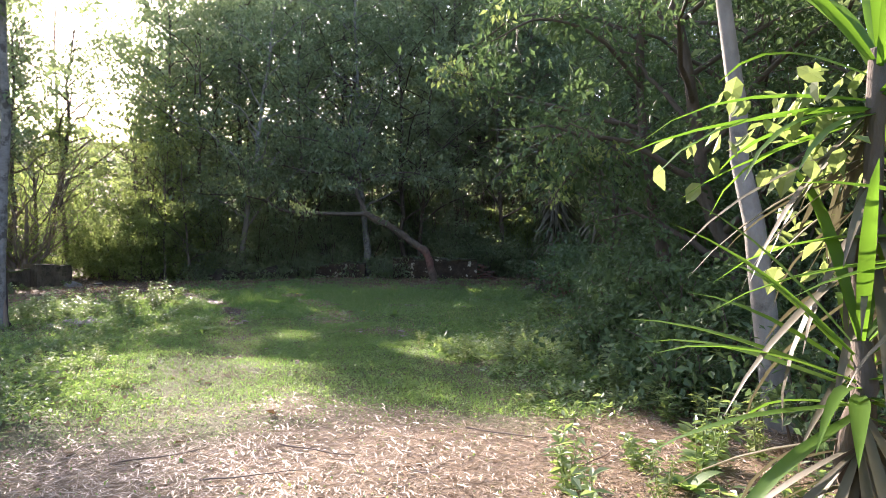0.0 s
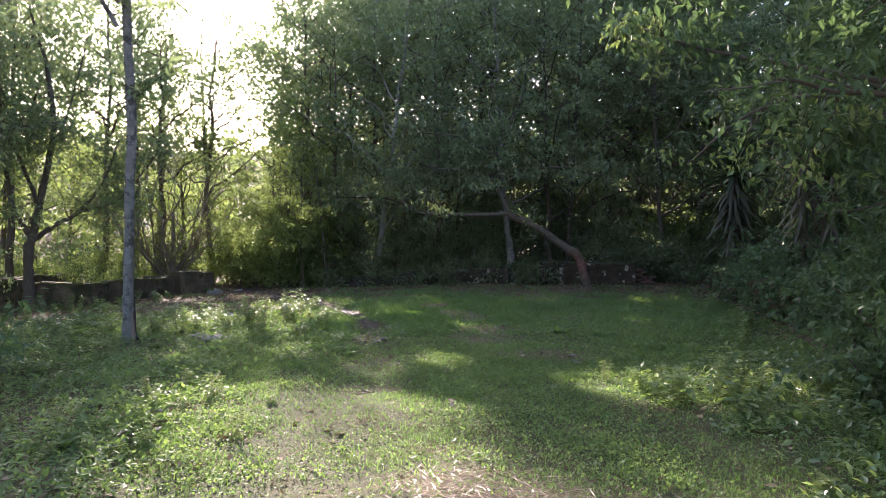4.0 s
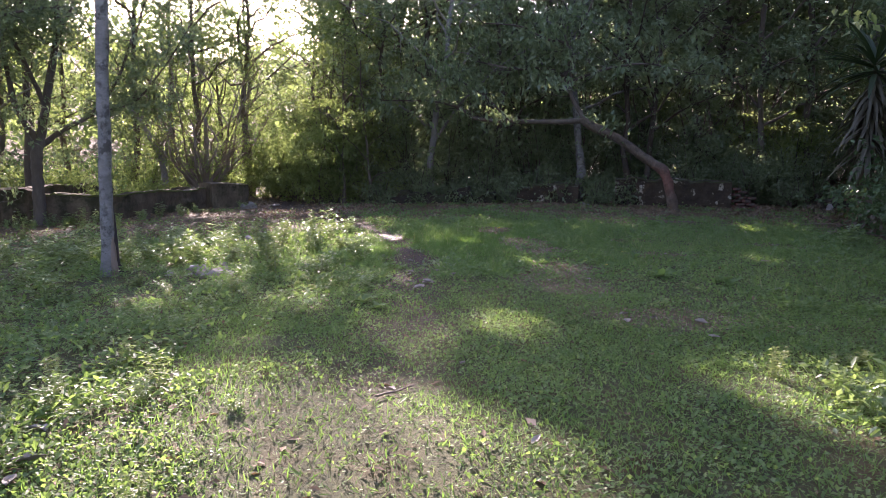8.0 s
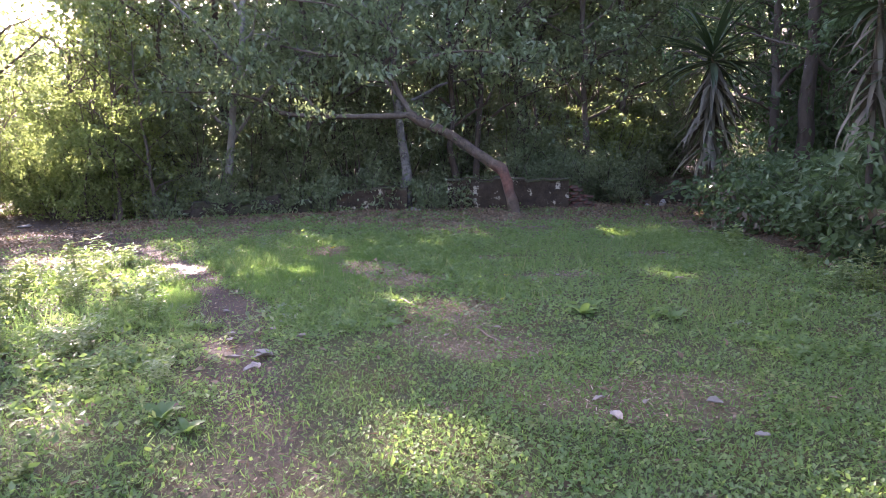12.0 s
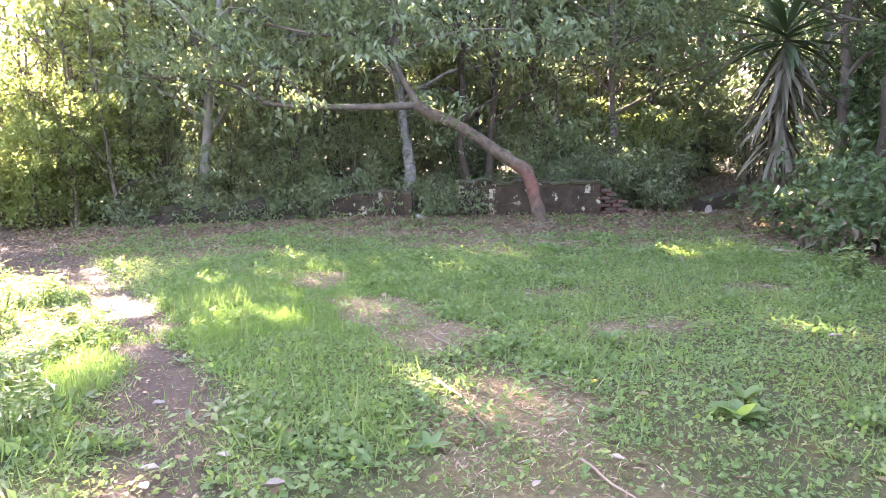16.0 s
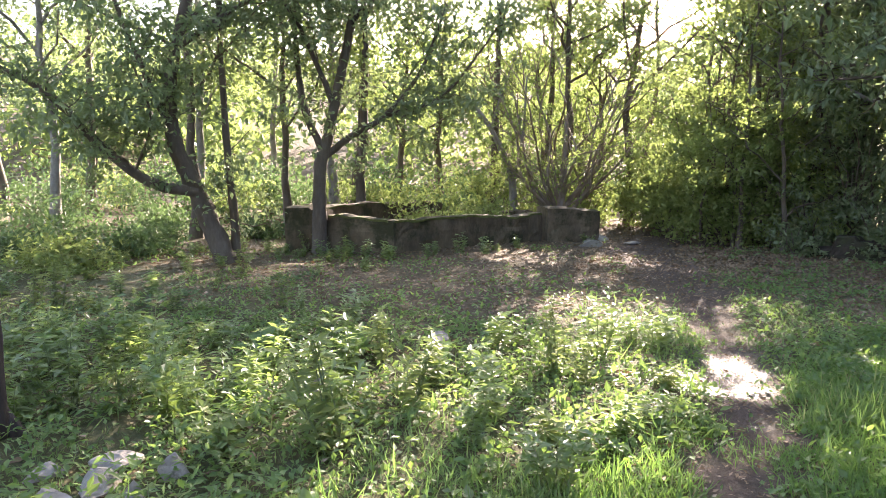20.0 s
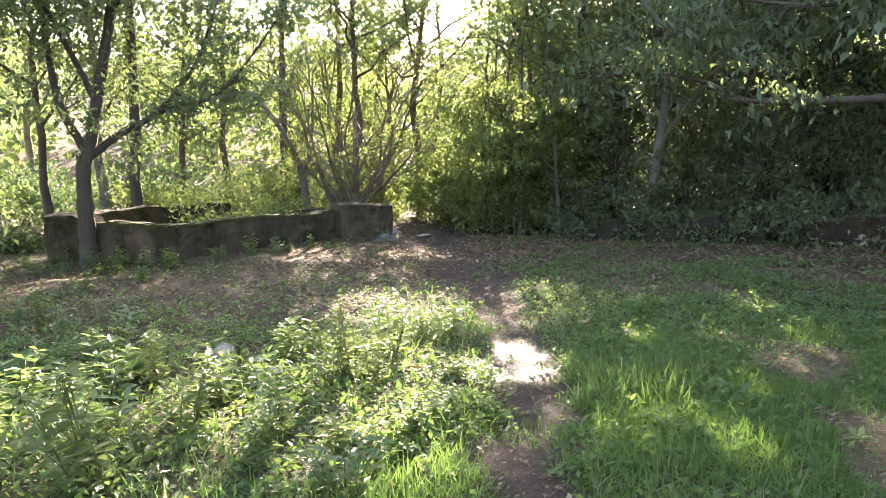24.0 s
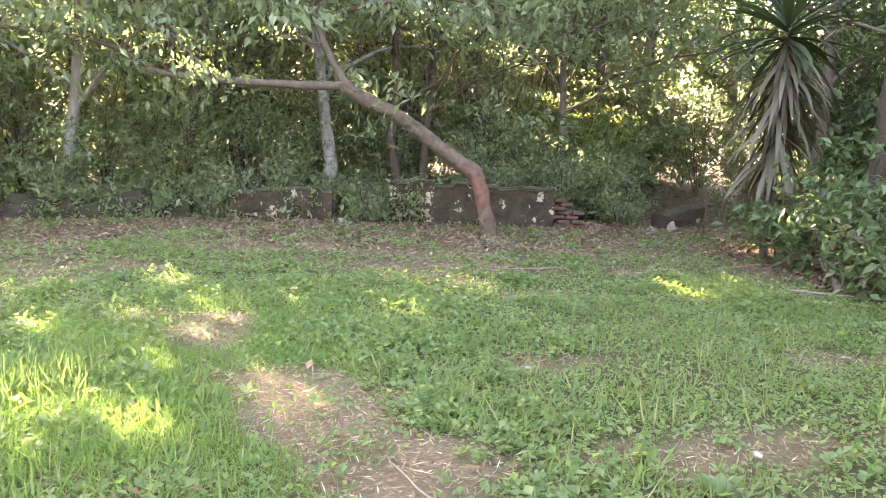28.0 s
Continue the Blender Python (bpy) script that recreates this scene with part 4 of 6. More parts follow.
# ---------------------------------------------------------------- woods
WOOD = "tall leafy woodland tree with slender trunk"
seed = 100
for x, y, tall, girth, nleaf, mat, bark, lean in (
        (-11.2, 28.6, 12.2, 0.12, 9000, LEAF_MID, BARK, (0.3, -0.6)), (-9.6, 27.6, 10.8, 0.10, 9000, LEAF_MID, BARK, (0, -0.5)), (-7.45, 25.9, 12.2, 0.12, 8000, LEAF_MID, BARK_PALE, (1.1, 0.4)),
        (-8.6, 30.0, 15.5, 0.15, 9000, LEAF_MID, BARK, (0, -0.4)), (-5.6, 27.3, 11.5, 0.1, 9000, LEAF_MID, BARK, (0.2, -0.6)), (-4.3, 29.6, 15.5, 0.16, 9000, LEAF_MID, BARK, (0, 0)),
        (-2.85, 26.0, 13.5, 0.125, 8000, LEAF_MID, BARK_BAND, (-0.5, 0.1)), (-1.35, 26.4, 11.5, 0.09, 8000, LEAF_MID, BARK_LICHEN, (-0.3, 0)), (-0.85, 26.7, 12.2, 0.09, 8000, LEAF_MID, BARK_LICHEN, (0.4, 0)),
        (0.6, 28.6, 14.9, 0.14, 9000, LEAF_MID, BARK, (0, -0.4)), (2.3, 27.4, 12.2, 0.10, 8000, LEAF_MID, BARK, (-0.2, -0.3)), (4.0, 29.8, 14.9, 0.13, 9000, LEAF_MID, BARK, (-0.3, 0)),
        (-6.5, 33.0, 17.6, 0.18, 6000, LEAF_MID, BARK, (0, 0)), (-2.0, 33.5, 18.2, 0.18, 7000, LEAF_MID, BARK, (0, 0)), (2.0, 33.0, 17.6, 0.17, 7000, LEAF_MID, BARK, (0, 0)), (6.6, 32.5, 16.2, 0.16, 7000, LEAF_MID, BARK_PALE, (0, 0)),
        (7.4, 27.5, 14.2, 0.14, 8000, LEAF_MID, BARK_PALE, (0.3, 0)), (-10.5, 33.0, 16.2, 0.16, 7000, LEAF_MID, BARK, (0, 0)), (9.6, 24.0, 13.5, 0.15, 4400, LEAF_MID, BARK, (0, 0)), (7.6, 21.5, 12.2, 0.13, 4400, LEAF_MID, BARK, (0, 0))):
    seed += 1
    tree(x, y, tall, girth, WOOD if bark is BARK else "woodland tree with pale mottled trunk", int(nleaf * 0.72), 0.15 if y < 28.5 else 0.205, mat, bark, lean, 0.18, 2.7, 17, seed, "woodland trees", 0.65)
for x, y, tall, wide, nleaf, mat in (
        (-11.3, 26.6, 3.2, 1.3, 4200, LEAF_LIGHT), (-9.9, 26.2, 2.6, 1.2, 3800, LEAF_LIGHT), (-8.4, 26.5, 3.4, 1.3, 4500, LEAF_DARK), (-7.0, 26.7, 2.6, 1.2, 4000, LEAF_MID), (-5.6, 26.2, 2.4, 1.1, 4000, LEAF_DARK),
        (-4.3, 26.4, 3.0, 1.2, 4200, LEAF_MID), (-2.8, 27.3, 3.2, 1.2, 4000, LEAF_DARK), (-1.4, 27.6, 3.0, 1.2, 4000, LEAF_MID), (0.1, 26.4, 2.2, 1.1, 4000, LEAF_MID), (1.4, 26.5, 2.4, 1.2, 4500, LEAF_MID), (2.5, 25.9, 1.5, 0.8, 3000, LEAF_MID),
        (3.4, 28.0, 3.0, 1.2, 4000, LEAF_LIGHT), (1.9, 28.6, 3.8, 1.4, 4000, LEAF_LIGHT), (6.9, 29.5, 3.0, 1.3, 4000, LEAF_MID), (6.4, 25.2, 1.6, 1.0, 3000, LEAF_MID), (-0.6, 29.5, 4.0, 1.4, 3500, LEAF_LIGHT), (6.4, 33.4, 4.0, 1.8, 3600, LEAF_MID), (3.7, 34.4, 4.5, 1.8, 3600, LEAF_MID), (5.2, 36.6, 5.5, 2.2, 3600, LEAF_MID)):
    seed += 1
    shrub(x, y, tall, wide, "dense dark green shrub at the wood's edge", nleaf, 0.1, LEAF_MID if mat is LEAF_DARK else mat, seed, "woodland shrubs")
for x, y, tall, wide, nleaf, mat in (
        (-10.6, 27.3, 5.5, 1.5, 4200, LEAF_LIGHT), (-8.9, 27.6, 6.0, 1.6, 4600, LEAF_MID), (-6.4, 28.0, 6.2, 1.7, 4600, LEAF_MID), (-4.8, 27.9, 5.5, 1.6, 4600, LEAF_MID), (-3.2, 28.6, 6.5, 1.6, 4600, LEAF_MID),
        (-1.0, 28.4, 5.5, 1.5, 4400, LEAF_MID), (0.7, 27.6, 4.8, 1.5, 4400, LEAF_MID), (2.6, 29.6, 5.5, 1.6, 4400, LEAF_MID), (4.6, 31.5, 5.0, 1.6, 5000, LEAF_MID), (-7.8, 31.5, 8.0, 2.0, 4200, LEAF_MID), (-5.0, 31.5, 8.0, 2.0, 4200, LEAF_MID), (-1.5, 31.5, 7.5, 2.0, 4200, LEAF_MID),
        (1.2, 31.2, 7.0, 2.0, 5500, LEAF_MID), (-10.8, 30.5, 7.5, 1.9, 5500, LEAF_MID)):
    seed += 1
    shrub(x, y, tall, wide, "tall dense thicket of dark woodland leaves", nleaf, 0.115 if y < 30 else 0.19, mat, seed, "woodland thickets")
for x, y, tall, wide, nleaf, mat in (
        (-9.0, 25.75, 1.3, 0.8, 2200, LEAF_DARK), (-7.6, 25.7, 1.2, 0.8, 2200, LEAF_DARK), (-6.2, 25.6, 1.3, 0.8, 2200, LEAF_DARK), (-4.9, 25.5, 1.2, 0.7, 2000, LEAF_DARK), (-3.6, 25.5, 1.2, 0.7, 2000, LEAF_DARK), (-2.2, 25.5, 1.3, 0.6, 2000, LEAF_DARK), (-1.0, 25.4, 1.3, 0.7, 2000, LEAF_DARK),
        (0.5, 25.3, 1.3, 0.7, 2200, LEAF_DARK), (1.7, 25.3, 1.2, 0.7, 2200, LEAF_MID), (-2.2, 24.5, 0.8, 0.35, 900, LEAF_DARK), (-1.5, 24.45, 0.75, 0.35, 700, LEAF_DARK), (-4.7, 24.7, 0.6, 0.4, 800, LEAF_DARK), (-6.0, 24.85, 0.5, 0.45, 800, LEAF_DARK), (-7.4, 24.95, 0.6, 0.5, 900, LEAF_DARK), (-8.8, 25.0, 0.6, 0.5, 900, LEAF_DARK), (-3.3, 24.7, 0.4, 0.3, 400, LEAF_DARK), (2.7, 25.0, 0.9, 0.5, 1200, LEAF_MID), (-10.4, 25.5, 1.2, 0.8, 2000, LEAF_LIGHT),
        (3.8, 27.0, 1.6, 0.8, 2200, LEAF_MID), (6.9, 26.8, 1.8, 1.0, 2400, LEAF_MID), (4.1, 30.6, 2.4, 1.2, 2600, LEAF_LIGHT), (6.6, 31.8, 3.0, 1.4, 2600, LEAF_MID), (8.6, 30.0, 4.0, 1.8, 3000, LEAF_MID), (8.8, 26.0, 4.0, 1.7, 3000, LEAF_MID), (2.9, 32.4, 4.0, 1.6, 3000, LEAF_LIGHT), (5.4, 34.5, 5.0, 2.0, 3500, LEAF_LIGHT)):
    seed += 1
    shrub(x, y + (RNG.uniform(-0.25, 0.3) if y < 26 else 0), tall * (RNG.uniform(0.45, 1.7) if 25.2 < y < 26 else 1), wide, "low dense shrub in the shade of the wood", int(nleaf * 0.7), 0.105, LEAF_MID if mat is LEAF_DARK else mat, seed, "woodland shrubs")
tree(-11.0, 27.6, 9.0, 0.09, "light-green slender tree at the wood's corner", 9000, 0.12, LEAF_LIGHT, BARK, (0.3, -0.6), 0.1, 1.7, 14, 556, "", 0.5)
tree(-11.1, 26.5, 6.0, 0.06, "light-green slender tree at the wood's corner", 6000, 0.11, LEAF_LIGHT, BARK, (0.3, -0.2), 0.08, 1.2, 12, 557, "", 0.4)
shrub(-11.5, 26.8, 4.4, 1.4, "sunlit light-green bush at the wood's corner", 2300, 0.11, LEAF_LIGHT, 558, "", 0.5)
shrub(-10.9, 26.0, 3.2, 1.0, "sunlit light-green bush at the wood's corner", 1700, 0.11, LEAF_LIGHT, 559, "", 0.5)
shrub(-11.0, 25.75, 3.6, 0.9, "sunlit light-green young tree at the wood's edge", 4200, 0.11, LEAF_LIGHT, 555, "", 0.5, "young_tree", 0.8)
tree(-10.2, 25.6, 6.2, 0.05, "light-green slender tree at the wood's corner", 3800, 0.11, LEAF_LIGHT, BARK, (0.2, -0.2), 0.06, 1.2, 12, 560, "", 0.45)
tree(-9.2, 25.4, 5.4, 0.05, "light-green slender tree at the wood's corner", 2600, 0.1, LEAF_LIGHT, BARK, (-0.2, -0.2), 0.1, 1.1, 11, 561, "", 0.45)
tree(-12.1, 27.4, 7.4, 0.06, "light-green slender tree at the wood's corner", 4200, 0.11, LEAF_LIGHT, BARK, (0.2, -0.2), 0.06, 1.3, 13, 562, "", 0.5)
shrub(-12.7, 28.4, 4.8, 1.3, "sunlit light-green bush at the wood's corner", 2600, 0.11, LEAF_LIGHT, 563, "", 0.5)
tree(-13.1, 29.6, 7.0, 0.06, "light-green slender tree at the wood's corner", 3800, 0.12, LEAF_LIGHT, BARK, (0.2, -0.2), 0.06, 1.5, 13, 564, "", 0.5)
for x, y, tall in ((1.4, 30.6, 15.0), (4.9, 33.2, 16.0), (3.2, 36.0, 17.0), (7.6, 34.5, 16.0)):
    seed += 1
    tree(x, y, tall, 0.14, "tall leafy tree above the uphill path", 5000, 0.24, LEAF_MID, BARK, (0.2, 0), 0.22, 2.8, 15, seed, "woodland trees", 0.7)
for x, y, tall in ((-9.3, 34.5, 15), (-6.6, 35.5, 16), (-4.2, 34.5, 16), (-1.2, 35.5, 16), (1.0, 34.6, 16), (3.8, 33.6, 15), (6.2, 36.0, 16)):
    seed += 1
    tree(x, y, tall, 0.17, "tall dense tree deep in the wood", 4200, 0.34, LEAF_MID, BARK, (0, 0), 0.08, 2.6, 14, seed, "deep wood trees", 0.8, twigs=0)
for i in range(13):
    seed += 1
    shrub(-12.5 + i * 1.7 + RNG.uniform(-0.4, 0.4), RNG.uniform(31.0, 35.5), RNG.uniform(2.2, 3.2), 2.0, "shaded thicket deep in the wood", 1600, 0.22, LEAF_MID, seed, "woodland thickets")
# hedge and trees along the right-hand side
for x, y, tall, wide, nleaf, mat in (
        (3.0, 20.2, 1.3, 0.95, 2600, LEAF_MID), (2.9, 18.7, 1.3, 1.0, 2600, LEAF_MID), (2.9, 17.1, 1.5, 1.0, 2800, LEAF_DARK), (2.7, 15.4, 1.3, 1.0, 2800, LEAF_DARK), (2.9, 13.6, 1.2, 0.9, 2600, LEAF_DARK), (4.3, 19.0, 2.0, 1.1, 2600, LEAF_DARK),
        (4.4, 15.0, 2.2, 1.2, 2600, LEAF_DARK), (3.2, 11.8, 1.7, 1.1, 3200, LEAF_DARK), (2.7, 10.2, 1.5, 1.0, 3600, LEAF_DARK), (2.9, 8.5, 1.6, 1.0, 3600, LEAF_DARK), (3.0, 6.9, 1.3, 0.9, 3200, LEAF_DARK), (4.4, 8.0, 3.0, 1.4, 3600, LEAF_DARK), (4.3, 12.6, 3.0, 1.4, 3000, LEAF_DARK),
        (3.6, 4.8, 1.6, 1.0, 2600, LEAF_DARK), (2.3, 7.4, 0.9, 0.6, 1800, LEAF_DARK), (2.15, 6.3, 0.7, 0.5, 1500, LEAF_DARK), (2.0, 8.8, 0.9, 0.6, 1800, LEAF_DARK), (2.5, 4.7, 0.8, 0.5, 1500, LEAF_DARK), (4.6, 10.0, 4.5, 1.5, 4500, LEAF_DARK), (4.9, 14.0, 4.0, 1.5, 3500, LEAF_DARK), (5.6, 17.5, 4.5, 1.6, 4600, LEAF_DARK), (6.4, 20.3, 4.5, 1.6, 4600, LEAF_DARK), (4.4, 5.6, 4.5, 1.4, 4000, LEAF_DARK), (5.0, 22.6, 1.5, 1.0, 2600, LEAF_MID)):
    seed += 1
    x = x + 0.55 * (y > 13)
    bush = shrub(x, y, tall, wide, "broad-leaved shrub with dusty green leaves along the clearing", int(nleaf * 0.8), 0.125 if y > 12 else 0.09, LEAF_DARK, seed, "hedge shrubs", 0.55)
    if y > 12:
        rr = np.random.default_rng(seed + 5000)
        foliage("dead_leaves", rr.normal(0, 1, (30, 3)) * [wide * 0.6, wide * 0.6, 0.25] + [-0.25, 0, 0.35], 170, 0.11, DEAD, bush, rr, 0.15, 0.6, 0.45, origin=(x, y, float(height(x, y)) - 0.03))
tree(4.3, 9.6, 7.5, 0.13, "dark leafy tree overhanging the clearing", 11000, 0.11, LEAF_DARK, BARK, (-1.7, 0), 0.14, 2.2, 16, 301, "", 0.35, 0.5)
tree(5.2, 11.8, 9.0, 0.15, "tall dark tree behind the hedge", 8000, 0.12, LEAF_DARK, BARK, (0, 0), 0.2, 2.2, 12, 302, "", 0.4)
tree(6.4, 16.5, 9.5, 0.15, "tall dark tree behind the hedge", 7000, 0.12, LEAF_DARK, BARK, (0, 0), 0.25, 2.2, 12, 303, "", 0.4)
tree(5.4, 6.0, 8.5, 0.14, "tall dark tree behind the hedge", 8000, 0.12, LEAF_DARK, BARK, (0, 0), 0.15, 2.2, 12, 304, "", 0.4)
tree(5.55, 21.9, 9.5, 0.2, "thick trunk with pale lichen patches", 4000, 0.12, LEAF_MID, BARK_LICHEN, (0.5, 0.2), 0.55, 2.0, 8, 306, "", 0.4)
tree(2.8, 5.65, 7.0, 0.115, "pale grey smooth trunk behind strap-leaved plants", 2500, 0.11, LEAF_MID, BARK_PALE, (-0.9, 0.2), 0.62, 1.6, 6, 307, "", 0.4)
tree(5.8, 23.6, 9.0, 0.13, "tall dark tree behind the hedge", 8000, 0.13, LEAF_DARK, BARK, (0, 0), 0.2, 2.2, 13, 308, "", 0.5)
tree(7.2, 18.8, 10.0, 0.13, "tall dark tree behind the hedge", 6500, 0.15, LEAF_DARK, BARK, (0, 0), 0.08, 2.6, 14, 310, "", 0.55)
tree(7.6, 24.8, 10.0, 0.13, "tall dark tree behind the hedge", 7000, 0.14, LEAF_DARK, BARK, (0, 0), 0.2, 2.4, 13, 309, "", 0.5)
for x, y, tall, wide in ((6.6, 22.6, 5.0, 1.7), (7.4, 25.6, 5.5, 1.8), (8.6, 22.0, 6.0, 2.0), (8.2, 19.0, 6.0, 2.0), (7.4, 16.2, 5.5, 1.9), (9.2, 28.6, 6.5, 2.0), (6.6, 13.4, 5.5, 1.8), (6.4, 10.4, 5.5, 1.8), (6.2, 7.4, 5.0, 1.7)):
    seed += 1
    shrub(x, y, tall, wide, "tall shaded thicket behind the hedge", 3200, 0.19, LEAF_DARK, seed, "hedge thickets", 0.5)
bough = shaped_tree((3.5, 10.6), "arching boughs of pointed leaves, some in sunlit colour, over the clearing", [(0, 0, -0.05), (-0.1, 0, 1.2), (-0.35, 0.1, 2.6), (-0.5, 0.2, 4.2), (-0.4, 0.3, 6.2)],
            [([(-0.35, 0.1, 2.6), (-1.2, 0.3, 3.2), (-2.0, 0.6, 3.1), (-2.7, 0.7, 2.5)], 0.035, 0.01), ([(-0.45, 0.2, 3.3), (-1.6, 0.4, 3.6), (-2.6, 0.6, 3.9), (-3.3, 0.7, 4.2)], 0.04, 0.012),
             ([(-0.3, 0.1, 2.3), (-1.0, -0.5, 2.8), (-1.7, -1.0, 2.6), (-2.1, -1.3, 2.1)], 0.03, 0.01), ([(-0.45, 0.2, 3.9), (-1.3, -0.4, 4.5), (-2.2, -0.9, 4.6), (-2.9, -1.2, 4.2)], 0.035, 0.01),
             ([(-0.4, 0.2, 4.6), (-1.2, 0.9, 5.2), (-2.2, 1.6, 5.4), (-3.0, 2.2, 5.0)], 0.035, 0.01), ([(-0.3, 0.1, 3.0), (-0.9, 1.0, 3.6), (-1.4, 1.9, 3.5), (-1.7, 2.6, 3.0)], 0.03, 0.01)],
            BARK, 2600, 0.13, LEAF_DARK, 27, more_twigs=50, spread=0.1, droop=0.9, twig_len=0.7, trunk_r=(0.1, 0.05))
# A paler leaf colour stands in for sun catching the boughs.
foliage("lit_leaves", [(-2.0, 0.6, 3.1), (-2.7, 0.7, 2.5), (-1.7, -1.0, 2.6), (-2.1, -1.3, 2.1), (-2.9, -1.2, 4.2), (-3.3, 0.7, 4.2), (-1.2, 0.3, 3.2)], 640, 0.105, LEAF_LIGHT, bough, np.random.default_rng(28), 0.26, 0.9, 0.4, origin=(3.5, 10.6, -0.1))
# left: open wood with lit leaves
seed = 400
for x, y, tall, girth, nleaf, mat, bark in (
        (-22.6, 15.7, 11.7, 0.13, 7000, LEAF_LIGHT, BARK_PALE), (-20.6, 22.5, 11.1, 0.15, 7500, LEAF_LIGHT, BARK_PALE), (-21.6, 21.4, 10.4, 0.12, 7000, LEAF_LIGHT, BARK), (-25.0, 20.0, 11.7, 0.14, 7000, LEAF_LIGHT, BARK_PALE), (-27.0, 13.5, 11.7, 0.15, 7000, LEAF_LIGHT, BARK_PALE),
        (-29.0, 18.0, 13.0, 0.16, 7000, LEAF_LIGHT, BARK), (-24.0, 27.0, 8.2, 0.14, 7500, LEAF_LIGHT, BARK), (-30.0, 25.0, 11.7, 0.16, 7000, LEAF_LIGHT, BARK_PALE), (-20.5, 18.3, 12.3, 0.13, 7000, LEAF_LIGHT, BARK), (-24.5, 10.0, 11.7, 0.15, 4500, LEAF_MID, BARK),
        (-34.0, 16.0, 13.0, 0.17, 4500, LEAF_MID, BARK), (-33.0, 10.0, 13.0, 0.17, 4500, LEAF_MID, BARK), (-18.5, 32.0, 6.6, 0.13, 7500, LEAF_LIGHT, BARK), (-23.0, 34.0, 7.7, 0.14, 7500, LEAF_LIGHT, BARK), (-28.0, 36.0, 8.2, 0.15, 7500, LEAF_LIGHT, BARK), (-14.5, 34.0, 7.7, 0.13, 7500, LEAF_LIGHT, BARK)):
    seed += 1
    tree(x, y, tall, girth, "backlit woodland tree with yellow-green leaves", int(nleaf * 1.0), 0.155, LEAF_MID if tall > 11.5 else mat, bark, (RNG.normal(0, 0.5), RNG.normal(0, 0.4)), 0.3, 2.9, 11, seed, "open wood trees", 0.6)
# Three in five take the darker leaf: shade put into the colour.
for i in range(34):
    seed += 1
    a, d = radians(32 + i * 1.75 + RNG.uniform(-1, 1)), RNG.uniform(20, 34)
    shrub(-3 - math.sin(a) * d, 12 + math.cos(a) * d, RNG.uniform(1.0, 2.4), RNG.uniform(1.2, 1.9), "undergrowth shrub in lit yellow-green or shaded dark leaf colour", 1350, 0.16, LEAF_LIGHT if i % 5 < 2 else LEAF_DARK, seed, "undergrowth shrubs")
tree(-12.1, 11.6, 11.0, 0.09, "leafy tree with pale grey trunk at the clearing's side", 12000, 0.14, LEAF_MID, BARK_PALE, (0.1, 0.3), 0.36, 3.2, 16, 501, "", 0.6)
tree(-17.2, 11.2, 11.0, 0.15, "leafy tree with brown trunk in the open wood", 8000, 0.15, LEAF_MID, BARK, (0, 0), 0.35, 3.2, 13, 502, "", 0.6)
for x, y, tall, low in ((-19.3, 22.4, 13.0, 0.5), (-19.6, 27.6, 14.0, 0.48), (-12.6, 33.5, 14.5, 0.45), (-22.4, 24.2, 13.0, 0.5), (-20.8, 31.5, 15.0, 0.45), (-21.8, 35.0, 15.0, 0.5), (-24.5, 29.5, 14.0, 0.48), (-15.0, 38.0, 16.0, 0.45), (-15.2, 35.2, 16.0, 0.28), (-16.7, 31.0, 13.0, 0.3), (-22.2, 39.6, 18.0, 0.25), (-13.0, 36.0, 16.0, 0.25)):
    seed += 1
    tree(x, y, tall, 0.14, "tall tree with high leafy crown behind the ruin", 5500, 0.19, LEAF_MID, BARK, (0.3, 0.2), low, 3.2, 13, seed, "tall open wood trees", 0.7)
# Darker leaf colour stands in for shade in the left middle.
for x, y, tall, wide in ((-13.4, 29.2, 1.2, 1.3), (-15.2, 29.6, 1.4, 1.4), (-12.6, 31.0, 1.6, 1.5), (-17.4, 29.4, 1.5, 1.5), (-14.4, 32.5, 1.8, 1.8), (-19.5, 24.0, 1.1, 1.2), (-16.6, 22.6, 0.9, 1.3), (-17.0, 24.4, 0.9, 1.2), (-20.0, 19.8, 0.5, 0.9), (-22.0, 17.8, 0.7, 1.2), (-17.7, 16.0, 0.35, 0.7), (-19.6, 17.0, 0.5, 0.9), (-18.6, 14.2, 0.5, 0.9), (-20.8, 15.4, 0.7, 1.0), (-16.3, 14.5, 0.4, 0.8), (-21.5, 13.6, 0.7, 1.2), (-25.0, 16.0, 1.2, 1.7)):
    seed += 1
    shrub(x, y, tall, wide, "undergrowth shrub in lit yellow-green or shaded dark leaf colour", 2000, 0.12, LEAF_DARK if x < -17.3 and y < 20.5 else LEAF_LIGHT, seed, "undergrowth shrubs", gaps=False)
for x, y, tall in ((-10.5, 38, 17), (-7, 37, 16), (-3.5, 38.5, 17), (0, 37, 16), (3.5, 38, 17), (7, 36.5, 16), (10.5, 34, 16), (11.5, 28, 14), (10, 20, 13), (9, 14, 12), (8.5, 8.5, 12), (7.8, 3.5, 11)):
    seed += 1
    tree(x, y, tall, 0.2, "tall dense tree deep in the wood", 4500, 0.42, LEAF_MID, BARK, (0, 0), 0.1, 3.0, 12, seed, "deep wood trees", 0.8, twigs=0)
tree(-18.5, 29.8, 12.5, 0.13, "tall thin-leaved tree beyond the ruin", 6000, 0.15, LEAF_MID, BARK, (0.4, -0.3), 0.4, 2.8, 14, 503, "", 0.6, twigs=8)
